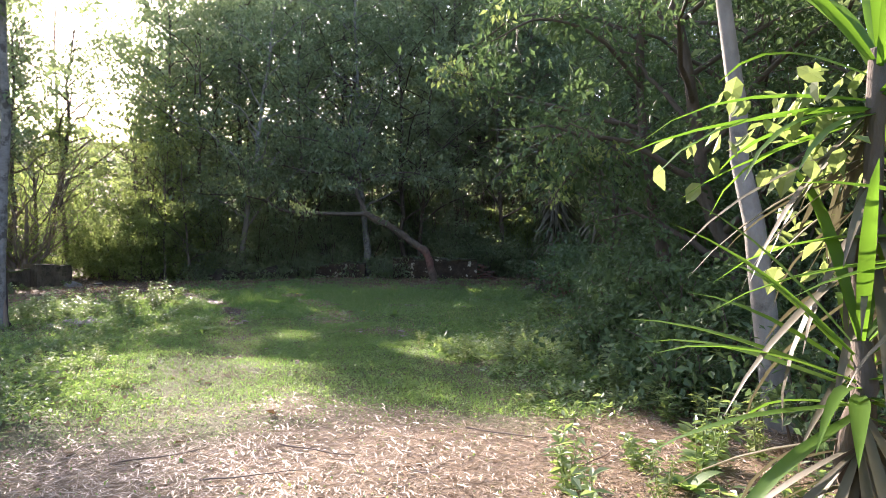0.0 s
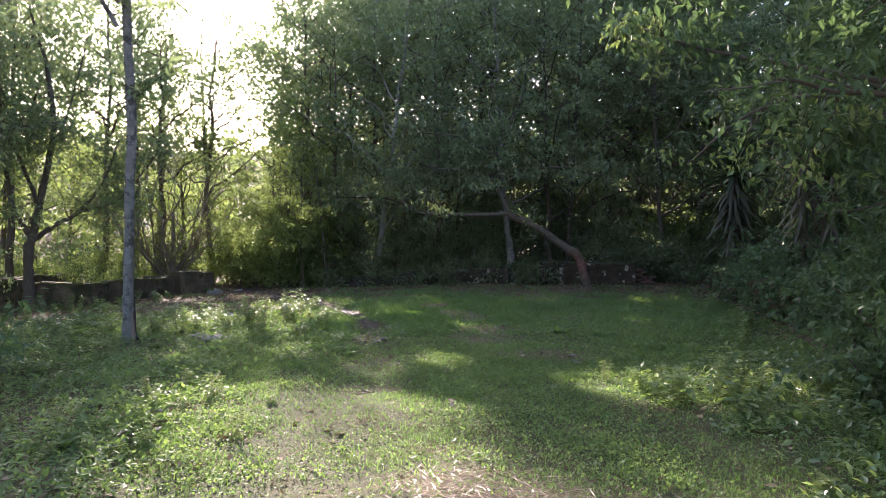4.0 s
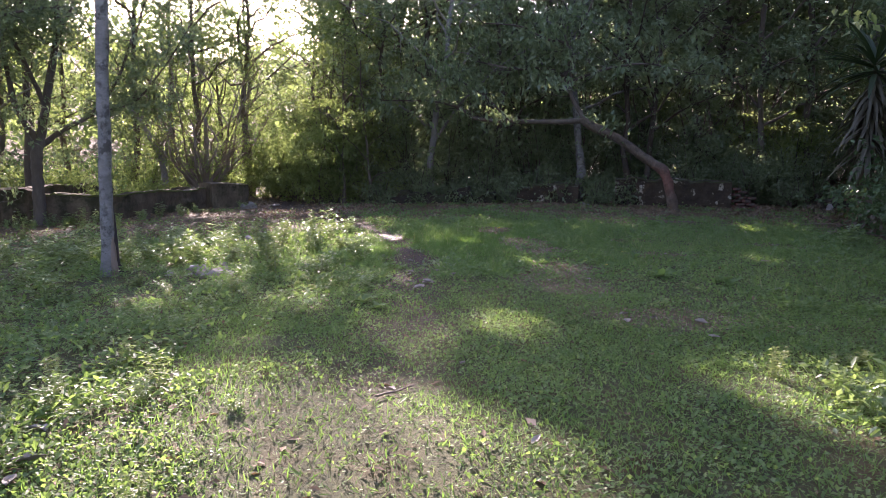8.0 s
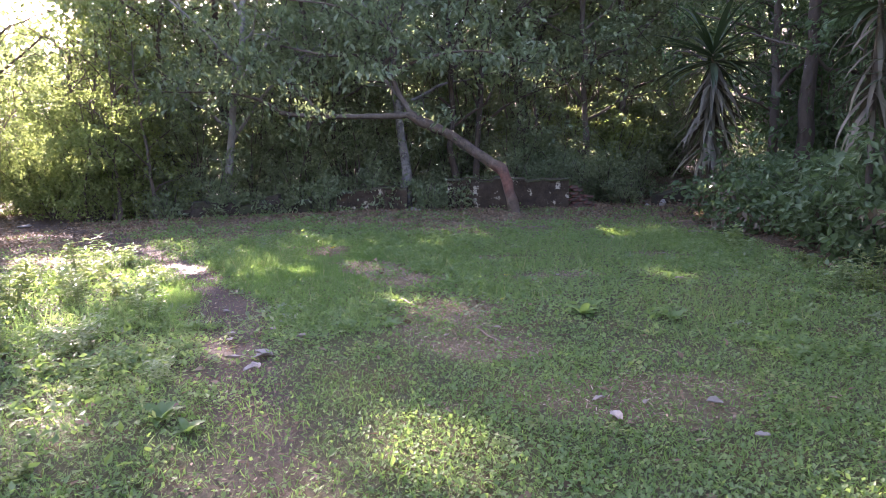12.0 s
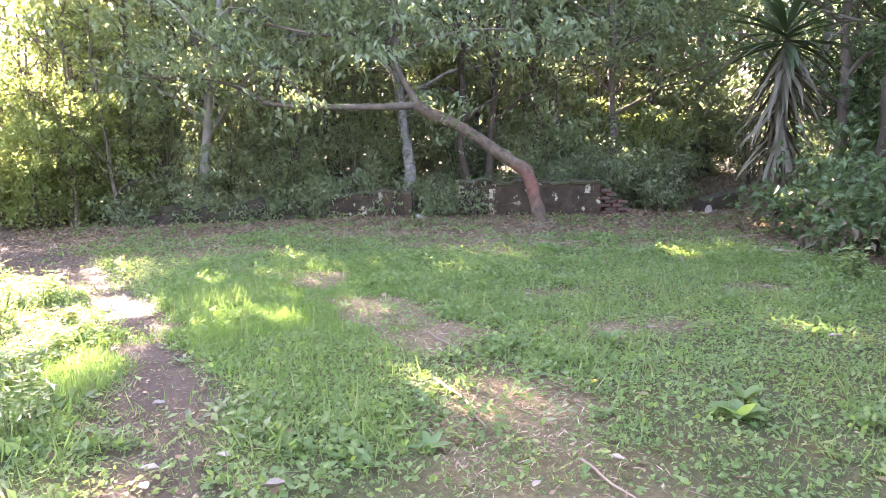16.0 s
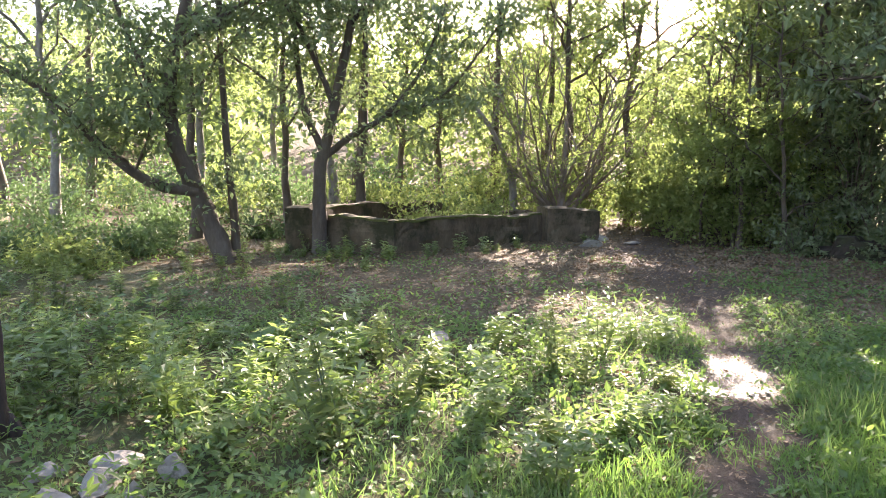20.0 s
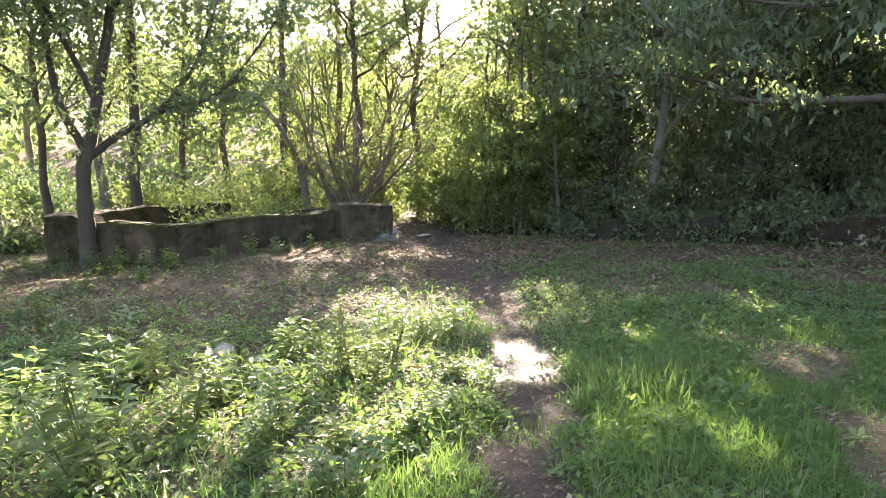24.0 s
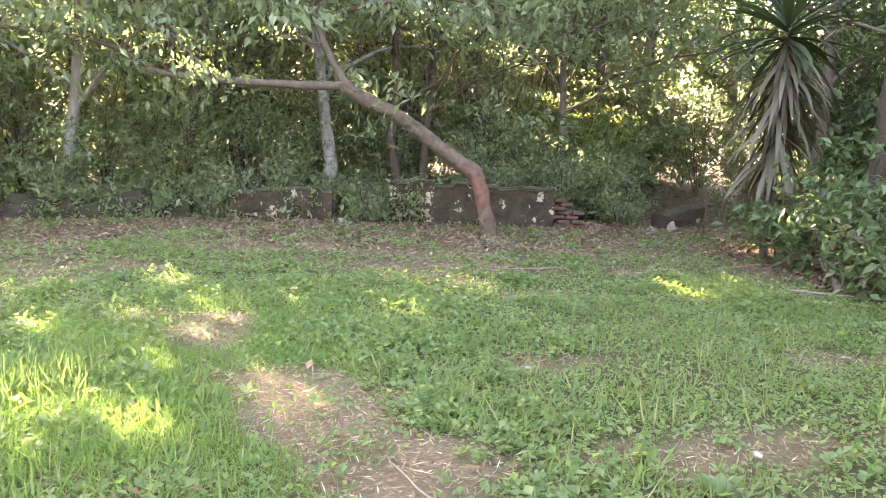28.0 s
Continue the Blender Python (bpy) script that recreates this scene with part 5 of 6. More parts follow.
tree(-13.2, 33.0, 12.0, 0.12, "tall thin-leaved tree beyond the ruin", 6000, 0.15, LEAF_MID, BARK, (0.4, -0.3), 0.35, 2.6, 14, 504, "", 0.6, twigs=8)
for x, y, tall, wide in ((-6.4, 6.5, 1.0, 0.7), (-7.4, 7.6, 1.1, 0.9), (-8.6, 9.4, 0.9, 0.9)):
    seed += 1
    shrub(x, y, tall, wide, "dark glossy broad-leaved bush beside the clearing", 1500, 0.13, LEAF_DARK, seed, "side bushes", 0.5)
for x, y, tall, wide in ((-12.9, 27.4, 2.0, 1.0), (-13.9, 28.4, 2.4, 1.1), (-14.9, 29.6, 2.8, 1.3), (-12.2, 29.0, 2.6, 1.2), (-16.6, 28.6, 2.4, 1.3), (-18.3, 26.8, 2.2, 1.2)):
    seed += 1
    shrub(x, y, tall, wide, "sunlit yellow-green bush behind the ruin", 2400, 0.13, LEAF_LIGHT, seed, "undergrowth shrubs", gaps=0.3)
# behind the start of the walk: unseen trees, added to bounce light
for x, y in ((-8, -6), (-3.5, -8), (3, -7), (8, -4), (-13, 0), (9, 2), (-14, 7)):
    seed += 1
    tree(x, y, 7.0, 0.15, "unseen leafy tree added behind the clearing", 1800, 0.2, LEAF_DARK, BARK, (0, 0), 0.2, 2.2, 9, seed, "woodland trees", 0.5)
# far wooded slopes
rng = np.random.default_rng(77)
far = []
for i in range(420):
    a, d = rng.uniform(0, 2 * np.pi), rng.uniform(44, 120)
    x, y = -5 + math.sin(a) * d, 10 + math.cos(a) * d
    if -8 < math.degrees(math.atan2(-(x + 3), y - 12)) < 95 or i % 3 == 0:
        far.append((x, y, float(height(x, y)), rng.uniform(3.0, 5.5)))
cs, ls = [], []
for x, y, z, s in far:
    q = unit(rng.normal(0, 1, (170, 3))) * rng.uniform(0.4, 1.0, (170, 1)) ** 0.5 * [s * 0.75, s * 0.75, s] + [x, y, z + s * 0.9]
    cs.append(q)
    ls.append(np.full(170, s * 0.17))
for i in range(46):
    a, d = radians(rng.uniform(8, 82)), rng.uniform(50, 64)
    x, y, s = -3 - math.sin(a) * d, 12 + math.cos(a) * d, rng.uniform(3.0, 4.6)
    q = unit(rng.normal(0, 1, (300, 3))) * rng.uniform(0.3, 1.0, (300, 1)) ** 0.5 * [s * 0.6, s * 0.6, s] + [x, y, float(height(x, y)) + s * 0.85]
    keep = ~in_glade(q, 0.5)
    cs.append(q[keep])
    ls.append(np.full(keep.sum(), 0.4))
cs, ls = np.vstack(cs), np.concatenate(ls)
v, f = leaf_arrays(cs, rng.normal(0, 1, cs.shape) - [0, 0, 0.3], rng.normal(0, 0.6, cs.shape) + [0, 0, 1], ls, ls * 0.7)
# Sunlight is put into the leaf colour: paler leaves on the left slope.
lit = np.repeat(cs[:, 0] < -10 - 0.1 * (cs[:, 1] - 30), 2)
tagged(new("far_woods", raw_mesh("far_woods", v, f[~lit], LEAF_MID, False)), "distant wooded hillside in unlit leaf colour beyond the wood", "woods", kind="stuff")
tagged(new("far_woods", raw_mesh("far_woods", v, f[lit], LEAF_LIGHT, False)), "distant wooded hillside in sunlit leaf colour beyond the clearing", "woods", kind="stuff")

# ---------------------------------------------------------------- strap-leaved plants


def strap_leaf(foot, out, rise, length, width, sag, steps=7):
    """One long folded blade: rises from the foot, bends over and hangs."""
    t = np.linspace(0, 1, steps)
    o, p0 = np.array([out[0], out[1], 0.0]), np.asarray(foot, float)
    ang = rise - sag * t * t
    seg = np.stack([np.cos(ang), np.sin(ang)], 1) * length / (steps - 1)
    run = np.vstack([[0, 0], np.cumsum(seg[:-1], 0)])
    mid = p0 + o * run[:, :1] + np.array([0, 0, 1.0]) * run[:, 1:]
    side = np.array([-out[1], out[0], 0.0])
    w = width * np.array([0.45, 0.8, 1.0, 0.95, 0.75, 0.45, 0.03]) / 2
    lift = np.array([0, 0, 1.0]) * w[:, None] * 0.35
    v = np.stack([mid - side * w[:, None] + lift, mid, mid + side * w[:, None] + lift], 1).reshape(-1, 3)
    f = []
    for i in range(steps - 1):
        k = i * 3
        f += [[k, k + 1, k + 4, k + 3], [k + 1, k + 2, k + 5, k + 4]]
    return v, np.array(f)


def strap_plant(place, label, heads, seed, length=0.75, width=0.06, live_mat=None):
    """A cane plant: each head is (dx, dy, z, live blades, old hanging blades)."""
    rng = np.random.default_rng(seed)
    base = np.array([place[0], place[1], float(height(*place)) - 0.04])
    top = thing("strap_leaf_plant", base, label, "plant")
    for dx, dy, z, live, old in heads:
        q = bent((dx * 0.25, dy * 0.25, 0), (dx, dy, z), 9, 0.02, rng)
        cane = part("cane", raw_mesh("cane", *tube_tris(q, np.linspace(0.05, 0.035, 9), 8, 0.08, rng), BARK), top)
        for i in range(live):
            a = i * 2.4 + rng.uniform(-0.2, 0.2)
            h = rng.uniform(0, 1)
            v, f = strap_leaf((dx, dy, z - 0.28 * (1 - h)), (math.cos(a), math.sin(a)), -0.35 + 1.45 * h, length * rng.uniform(0.75, 1.15), width * rng.uniform(0.85, 1.15), rng.uniform(0.4, 1.3))
            part("blade", raw_mesh("blade", v, f, live_mat or LEAF_BLADE), cane)
        for i in range(old):
            a = i * 2.4 + 1.0
            v, f = strap_leaf((dx, dy, z - rng.uniform(0.2, 0.55 * z)), (math.cos(a), math.sin(a)), rng.uniform(-1.2, -0.3), length * rng.uniform(0.6, 1.05), width * 0.75, rng.uniform(0.4, 1.2))
            part("old_blade", raw_mesh("old_blade", v, f, LEAF_GREY), cane, "grey drooping old blade")
    return top


near_plant = strap_plant((1.5, 2.5), "bright green strap-leaved plant with drooping old blades", [(0.0, 0.0, 1.2, 30, 54), (0.2, 0.25, 2.3, 30, 60), (0.4, -0.2, 1.75, 22, 26)], 51, 0.95, 0.055)
foliage("vine_leaves", [(0.0, 0.5, 1.75), (0.1, 0.5, 1.9), (-0.05, 0.6, 2.0), (0.15, 0.45, 1.6), (0.0, 0.5, 2.15)], 130, 0.11, LEAF_LIGHT, near_plant, np.random.default_rng(12), 0.12, 0.5, 0.6, origin=(1.5, 2.5, 0), broad=True)
strap_plant((3.45, 21.5), "tall strap-leaved plant with a skirt of hanging grey blades", [(0.0, 0.0, 3.4, 60, 150)], 52, 1.3, 0.1, LEAF_SHADED_BLADE)
strap_plant((3.75, 16.8), "tall strap-leaved plant rising out of the hedge", [(0.0, 0.0, 3.6, 54, 60), (0.4, -0.4, 2.7, 26, 22)], 53, 1.05, 0.085, LEAF_SHADED_BLADE)

# ---------------------------------------------------------------- rocks and rubble
for i, (x, y, sx, sy, sz, lab) in enumerate((
        (-12.7, 24.05, 0.55, 0.4, 0.26, "grey boulder on bare ground by the ruin"), (-13.3, 24.7, 0.35, 0.3, 0.2, "grey stone by the ruin"), (-12.3, 25.0, 0.5, 0.3, 0.14, "flat grey stone by the ruin"),
        (-13.6, 25.2, 0.7, 0.3, 0.2, "broken concrete piece by the ruin"), (-6.61, 12.68, 0.26, 0.2, 0.14, "pale grey stone in the weeds"), (-6.41, 12.45, 0.2, 0.16, 0.14, "pale grey stone in the weeds"),
        (-6.86, 12.81, 0.3, 0.2, 0.12, "pale grey stone in the weeds"), (-6.56, 13.03, 0.22, 0.2, 0.14, "pale grey stone in the weeds"), (-6.26, 12.61, 0.2, 0.17, 0.12, "pale grey stone in the weeds"), (-7.04, 12.55, 0.22, 0.18, 0.1, "pale grey stone in the weeds"),
        (-6.48, 12.81, 0.15, 0.12, 0.1, "pale grey stone in the weeds"), (-6.74, 12.49, 0.17, 0.12, 0.09, "pale grey stone in the weeds"), (-6.34, 12.78, 0.13, 0.1, 0.08, "pale grey stone in the weeds"), (-6.21, 12.38, 0.14, 0.11, 0.08, "pale grey stone in the weeds"), (-7.75, 15.75, 0.32, 0.2, 0.16, "upright pale stone among weeds"), (-7.3, 14.3, 0.3, 0.24, 0.16, "pale grey stone in the weeds"), (-6.3, 12.5, 0.3, 0.22, 0.18, "pale angular rock among the weeds"), (-6.55, 12.45, 0.26, 0.2, 0.16, "pale angular rock among the weeds"), (-6.1, 12.42, 0.2, 0.15, 0.1, "pale angular rock among the weeds"), (-6.4, 12.3, 0.18, 0.14, 0.1, "pale angular rock among the weeds"),
        (-2.55, 24.25, 0.42, 0.26, 0.14, "flat pale stone before the ruined wall"), (-3.3, 24.3, 0.3, 0.2, 0.08, "small pale stone before the ruined wall"), (3.55, 24.4, 0.2, 0.16, 0.24, "white weathered block on the litter"), (3.2, 24.5, 0.3, 0.2, 0.14, "white weathered block on the litter"),
        (5.0, 25.4, 0.3, 0.2, 0.12, "pale stone by the uphill path"), (1.5, 24.3, 0.13, 0.1, 0.1, "broken brick lump at the wall's end"), (1.85, 24.4, 0.15, 0.12, 0.12, "broken brick lump at the wall's end"), (2.2, 24.4, 0.12, 0.1, 0.08, "broken brick lump at the wall's end"))):
    boulder("stone" if sx < 0.5 else "boulder", x, y, (sx, sy, sz), lab, 60 + i, BRICK if "brick" in lab else STONE, 0.3, "stone", "loose stones")

# ---------------------------------------------------------------- weeds


def weed(seed, tall, n, size, mat, slim=0.4):
    """A leafy herb: a few stems with pairs of leaves."""
    rng = np.random.default_rng(seed)
    top = thing("weed", (0, 0, -50 - seed), "knee-high green leafy weed in the clearing", "weed", "weeds")
    stems, c, d, L = [], [], [], []
    for s in range(n):
        a = rng.uniform(0, 6.28)
        o = rng.uniform(0.05, 0.22)
        q = bent((math.cos(a) * 0.05, math.sin(a) * 0.05, -0.03), (math.cos(a) * o, math.sin(a) * o, tall * rng.uniform(0.6, 1.1)), 7, 0.008, rng)
        stems.append(tube_tris(q[::3], np.linspace(0.006, 0.002, 3), 3))
        for k in range(1, 7):
            for m in range(4):
                b = k * 1.57 + m * 1.571 + rng.normal(0, 0.35)
                c.append(q[k] - [0, 0, rng.uniform(0, 0.04)])
                d.append([math.cos(b), math.sin(b), rng.uniform(-0.35, 0.5)])
                L.append(size * rng.uniform(0.6, 1.2))
    for v, f in stems:
        part("stem", raw_mesh("stem", v, f, LEAF_MID), top)
    c, d, L = np.array(c), np.array(d), np.array(L)
    v, f = leaf_arrays(c, d, rng.normal(0, 0.3, c.shape) + [0, 0, 1], L, L * slim)
    part("foliage", raw_mesh("foliage", v, f, mat, False), top)
    return top


protos = [weed(1, 0.40, 7, 0.1, WEED_LEAF), weed(2, 0.5, 8, 0.1, WEED_LEAF), weed(3, 0.30, 7, 0.095, WEED_LEAF), weed(4, 0.5, 8, 0.09, LEAF_LIGHT), weed(5, 0.24, 6, 0.09, LEAF_LIGHT, 0.6), weed(6, 0.35, 7, 0.115, WEED_LEAF, 0.35)]
rng = np.random.default_rng(88)
spots = []
for cx, cy, sx, sy, n in ((-6.3, 15.6, 0.9, 1.0, 34), (-7.4, 13.6, 0.9, 0.8, 34), (-8.8, 14.2, 1.2, 0.9, 30), (-5.4, 10.8, 1.0, 1.3, 24), (-7.2, 11.0, 1.3, 1.2, 34), (-4.6, 8.4, 0.7, 0.9, 12), (-5.6, 7.2, 0.8, 0.9, 14), (0.9, 9.5, 0.7, 0.45, 44), (1.7, 8.0, 0.4, 0.8, 16), (2.0, 6.2, 0.3, 0.9, 16), (1.5, 3.6, 0.4, 0.6, 16), (-11.0, 12.5, 1.6, 1.8, 30), (-15.8, 18.3, 1.2, 0.4, 14), (-4.0, 6.3, 0.5, 0.5, 8), (2.0, 14.5, 0.25, 2.5, 14), (-9.5, 16.5, 1.2, 0.6, 10), (-13.55, 21.5, 0.2, 1.6, 14), (-15.4, 19.0, 0.8, 0.2, 10), (-13.0, 14.2, 1.8, 1.2, 22), (-17.5, 15.5, 1.5, 1.5, 18), (-12.6, 18.2, 1.2, 0.8, 8)):
    spots += [(rng.normal(cx, sx), rng.normal(cy, sy)) for _ in range(n)]
placed = []
for i, (x, y) in enumerate(spots):
    if len(placed) >= 295 or any((x - a) ** 2 + (y - c) ** 2 < 0.075 for a, c in placed):
        continue
    if line_gap(np.array(x), np.array(y), TRAIL) < 0.45 or (abs(x + 0.23 * y) < 0.5 and y < 13) or math.hypot(x, y) < 1.2 or line_gap(np.array(x), np.array(y), [(0, 0), (-0.8, 2.8), (-2.1, 6.5), (-2.7, 10), (-3.2, 12.2)]) < 0.7:
        continue
    if math.hypot(x + 6.45, y - 12.75) < 0.6 or math.hypot(x + 7.3, y - 12.4) < 0.65 or (x < -7.4 and y > 16.2 and x > -12.5):
        continue
    placed.append((x, y))
    k = rng.integers(0, 6)
    s = rng.uniform(0.5, 1.3) * (0.36 if y < 12.3 and -6.6 < x < 0 else 0.8 if y < 12.3 and x > 0 else 0.75 if x < -7.7 and y > 13.8 else 0.85 if y > 14 and x > -7.7 else 1.0)
    copy_thing(protos[k], pose(x, y, float(height(x, y)), rng.normal(0, 5), rng.normal(0, 5), rng.uniform(0, 360)) @ Matrix.Scale(s, 4))
for pr in protos:
    for o in (*pr.children_recursive, pr):
        bpy.data.objects.remove(o)

# ---------------------------------------------------------------- ground growth
WALKED = [(0, 0), (-0.8, 2.8), (-2.1, 6.5), (-2.7, 10), (-3.2, 12.2)]


def scatter(n, x0, x1, y0, y1, weight, rng):
    x, y = rng.uniform(x0, x1, n), rng.uniform(y0, y1, n)
    keep = rng.random(n) < weight(x, y)
    x, y = x[keep], y[keep]
    return np.stack([x, y, height(x, y)], 1)


def carpet(name, label, category, pts, mat, length, slim, tilt, rng, lift=0.0, fold=0.15, widest=0.4):
    d = np.stack([rng.normal(0, 1, len(pts)), rng.normal(0, 1, len(pts)), np.zeros(len(pts))], 1)
    d = unit(d)
    d[:, 2] = np.tan(np.clip(rng.normal(tilt[0], tilt[1], len(pts)), -0.25, 1.5))
    n = np.array([0, 0, 1.0]) + rng.normal(0, 0.35, pts.shape)
    L = (length(pts) if callable(length) else length) * rng.uniform(0.55, 1.45, len(pts))
    v, f = leaf_arrays(pts + [0, 0, lift], d, n, L, L * slim, widest, fold)
    return tagged(new(name, raw_mesh(name, v, f, mat, False)), label, category, kind="stuff")


def green(x, y):
    patchy = smooth(vnoise(x, y, 0.7) * 0.35 + vnoise(x, y, 1.9) * 0.35 + vnoise(x, y, 4.7) * 0.3, 0.34, 0.54)
    least = 0.32 + 0.26 * smooth(y, 12, 13.5)
    patchy = patchy * (1 - least) + least
    return patchy * (1 - 0.93 * trail_at(x, y)) * (1 - 0.85 * mulch_at(x, y)) * (1 - 0.8 * bare_at(x, y)) * (1 - 0.9 * strip_at(x, y)) * (1 - 0.85 * bald_at(x, y))


def tufted(x, y):
    t = smooth(vnoise(x + 50, y, 0.55) * 0.7 + vnoise(x, y + 50, 1.9) * 0.3, 0.4, 0.6)
    lush = np.maximum(smooth(x, -6.0, -4.6) * smooth(y, 13, 15) * smooth(-x, 1.6, 3.0), 0.3)
    return green(x, y) * np.clip(t * lush + 0.25, 0, 1)


rng = np.random.default_rng(91)
near = lambda x, y: np.clip(1.6 - line_gap(x, y, WALKED) / 8.5, 0.3, 1)
carpet("lawn_grass", "short uneven green grass of the clearing", "grass", scatter(260000, -7.5, 2.6, 3, 21.5, lambda x, y: tufted(x, y) * near(x, y), rng), GRASS, lambda q: 0.045 + 0.035 * smooth(q[:, 1], 11, 14) * smooth(-q[:, 0], 1.2, 3.0), 0.085, (0.6, 0.35), rng, widest=0.3)
grassy = lambda x, y: smooth(x, -5.6, -4.9) * smooth(-x + 0.8 * (vnoise(x, y, 0.9) - 0.5), 2.4, 3.2) * smooth(y, 13.0, 14.0) * (1 - smooth(y, 18.0, 19.2))
lush = lambda x, y: smooth(x, -5.6, -4.9) * smooth(-x, 2.5, 3.2) * smooth(y, 13.0, 14.0) * (1 - smooth(y, 18.0, 19.2)) * (1 - trail_at(x, y)) * (1 - strip_at(x, y)) * (0.45 + 0.55 * smooth(vnoise(x, y, 1.6), 0.3, 0.6))
carpet("path_grass", "thick bright green grass beside the path", "grass", scatter(140000, -5.7, -2.4, 12.9, 19.2, lush, rng), LUSH, 0.072, 0.075, (0.65, 0.4), rng, widest=0.3)
carpet("tall_grass", "longer grass tufts beside the path", "grass", scatter(330000, -8, 2.5, 5, 21, lambda x, y: tufted(x, y) ** 2.2 * near(x, y) * smooth(y, 12, 14) * (0.2 + 0.8 * smooth(x, -6.0, -5.2)), rng), GRASS, 0.16, 0.05, (0.95, 0.3), rng, widest=0.3)
carpet("ground_cover", "low clover-like green ground cover", "ground cover", scatter(100000, -7.2, 2.6, 3.5, 21, lambda x, y: green(x, y) * near(x, y), rng), COVER, lambda q: 0.021 + 0.016 * smooth(q[:, 1], 9.5, 13), 0.7, (0.3, 0.45), rng, 0.02, widest=0.55)
spot = lambda x, y: np.maximum((1 - smooth(np.hypot((x - 0.75) / 1.0, (y - 9.35) / 0.55), 0.5, 1.1)), 0.6 * (1 - smooth(np.hypot((x + 5.1) / 0.8, (y - 14.1) / 0.5), 0.5, 1.1)))
carpet("grass_tuft", "bright sunlit tuft of longer grass", "grass", scatter(110000, -6.5, 2.2, 8.4, 15, lambda x, y: spot(x, y) * 0.5 * smooth(vnoise(x, y, 3.3), 0.35, 0.7), rng), GRASS, 0.13, 0.055, (0.7, 0.4), rng, widest=0.3)
carpet("broad_weeds", "broad low weed leaves in the grass", "ground cover", scatter(60000, -13, 3.5, 2, 22, lambda x, y: green(x, y) * (1 - 0.8 * (x > -4) * (y < 12)) * smooth(vnoise(x, y + 90, 0.9), 0.45, 0.7) * (0.25 + smooth(-x, 4.0, 6.0)), rng), COVER, 0.065, 0.5, (0.35, 0.35), rng, 0.03)
carpet("side_undergrowth", "patchy low undergrowth beside the path", "undergrowth", scatter(60000, -22, -3.6, 3, 20, lambda x, y: smooth(vnoise(x, y + 20, 0.7) * 0.65 + vnoise(x, y, 2.4) * 0.35, 0.42, 0.62) * (1 - trail_at(x, y)) * (1 - 0.8 * bare_at(x, y)) * smooth(-x - 0.12 * (18 - y), 2.2, 4.0), rng), COVER, 0.06, 0.5, (0.3, 0.45), rng, 0.05)


def clumps(name, label, n, x0, x1, y0, y1, weight, mat, size, slim, per, wide, rise, rng):
    """Low cushions of leaves: many leaves round each foot, higher in the middle."""
    cen = scatter(n, x0, x1, y0, y1, weight, rng)
    rad = wide * rng.uniform(0.4, 1.5, len(cen))
    k = np.repeat(np.arange(len(cen)), per)
    a, q = rng.uniform(0, 2 * np.pi, len(k)), np.sqrt(rng.random(len(k)))
    pts = np.stack([cen[k, 0] + np.cos(a) * q * rad[k], cen[k, 1] + np.sin(a) * q * rad[k] * 0.8, np.zeros(len(k))], 1)
    pts[:, 2] = height(pts[:, 0], pts[:, 1]) + 0.015 + rise * (rad[k] / wide) * (1 - q * q) * rng.uniform(0.5, 1.1, len(k))
    return carpet(name, label, "ground cover", pts, mat, size, slim, (0.15, 0.4), rng, 0.0, widest=0.55)


turf = lambda x, y: (1 - 0.9 * grassy(x, y)) * green(x, y) * near(x, y) * smooth(vnoise(x + 33, y, 0.8) * 0.6 + vnoise(x, y + 33, 2.7) * 0.4, 0.35, 0.6)
clumps("clover_cushion", "rounded cushions of clover leaves in the turf", 5200, -5.6, 2.6, 12.0, 23.0, turf, COVER, 0.042, 0.75, 30, 0.16, 0.09, rng)
clumps("herb_cushion", "light-green leafy herbs standing in the turf", 2200, -5.6, 2.6, 10.5, 23.5, lambda x, y: turf(x + 7, y), LEAF_LIGHT, 0.038, 0.5, 20, 0.09, 0.08, rng)
clumps("dark_herb", "dark broad herb leaves in the turf", 900, -5.6, 2.6, 12.5, 23.8, lambda x, y: turf(x, y + 9), LEAF_MID, 0.06, 0.55, 16, 0.12, 0.07, rng)
clumps("edge_herb", "scattered small herbs on the leafy earth", 1500, -13.0, 4.0, 20.5, 25.0, lambda x, y: 0.75 * smooth(vnoise(x, y, 1.3), 0.35, 0.7) * (1 - trail_at(x, y)), COVER, 0.055, 0.5, 14, 0.13, 0.08, rng)
lane = [*WALKED, (-4.2, 13.6), (-5.0, 15.4), (-5.6, 17.0)]
side = lambda x, y: smooth(line_gap(x, y, lane) + 0.9 * (vnoise(x, y, 1.1) - 0.5), 1.0, 1.9) * (x < np.where(y < 6.4, -2.4, -2.1 - 0.26 * y)) * smooth(vnoise(x + 3, y, 0.8) * 0.5 + vnoise(x, y + 8, 2.3) * 0.5, 0.4, 0.6) * (1 - 0.8 * bare_at(x, y)) * (1 - trail_at(x, y))
clumps("side_herb", "glossy broad-leaved herbs beside the walked grass", 4600, -10.5, -2.0, 4.0, 16.5, side, COVER, 0.056, 0.42, 18, 0.14, 0.17, rng)
clumps("shade_herb", "low dark herbs in the shade beside the clearing", 3000, -12.5, -2.0, 4.0, 17.5, lambda x, y: side(x + 5, y) * (x < np.where(y < 6.4, -2.4, -2.1 - 0.26 * y)), LEAF_DARK, 0.06, 0.5, 18, 0.18, 0.1, rng)
tuft = lambda x, y: np.maximum(1 - smooth(np.hypot((x - 0.7) / 1.1, (y - 9.3) / 0.8), 0.5, 1.1), 0.7 * smooth(x + 0.6 * (vnoise(x, y, 1.7) - 0.5), 0.5, 1.3) * smooth(y, 5.6, 6.6) * (1 - smooth(y, 10.5, 12)))
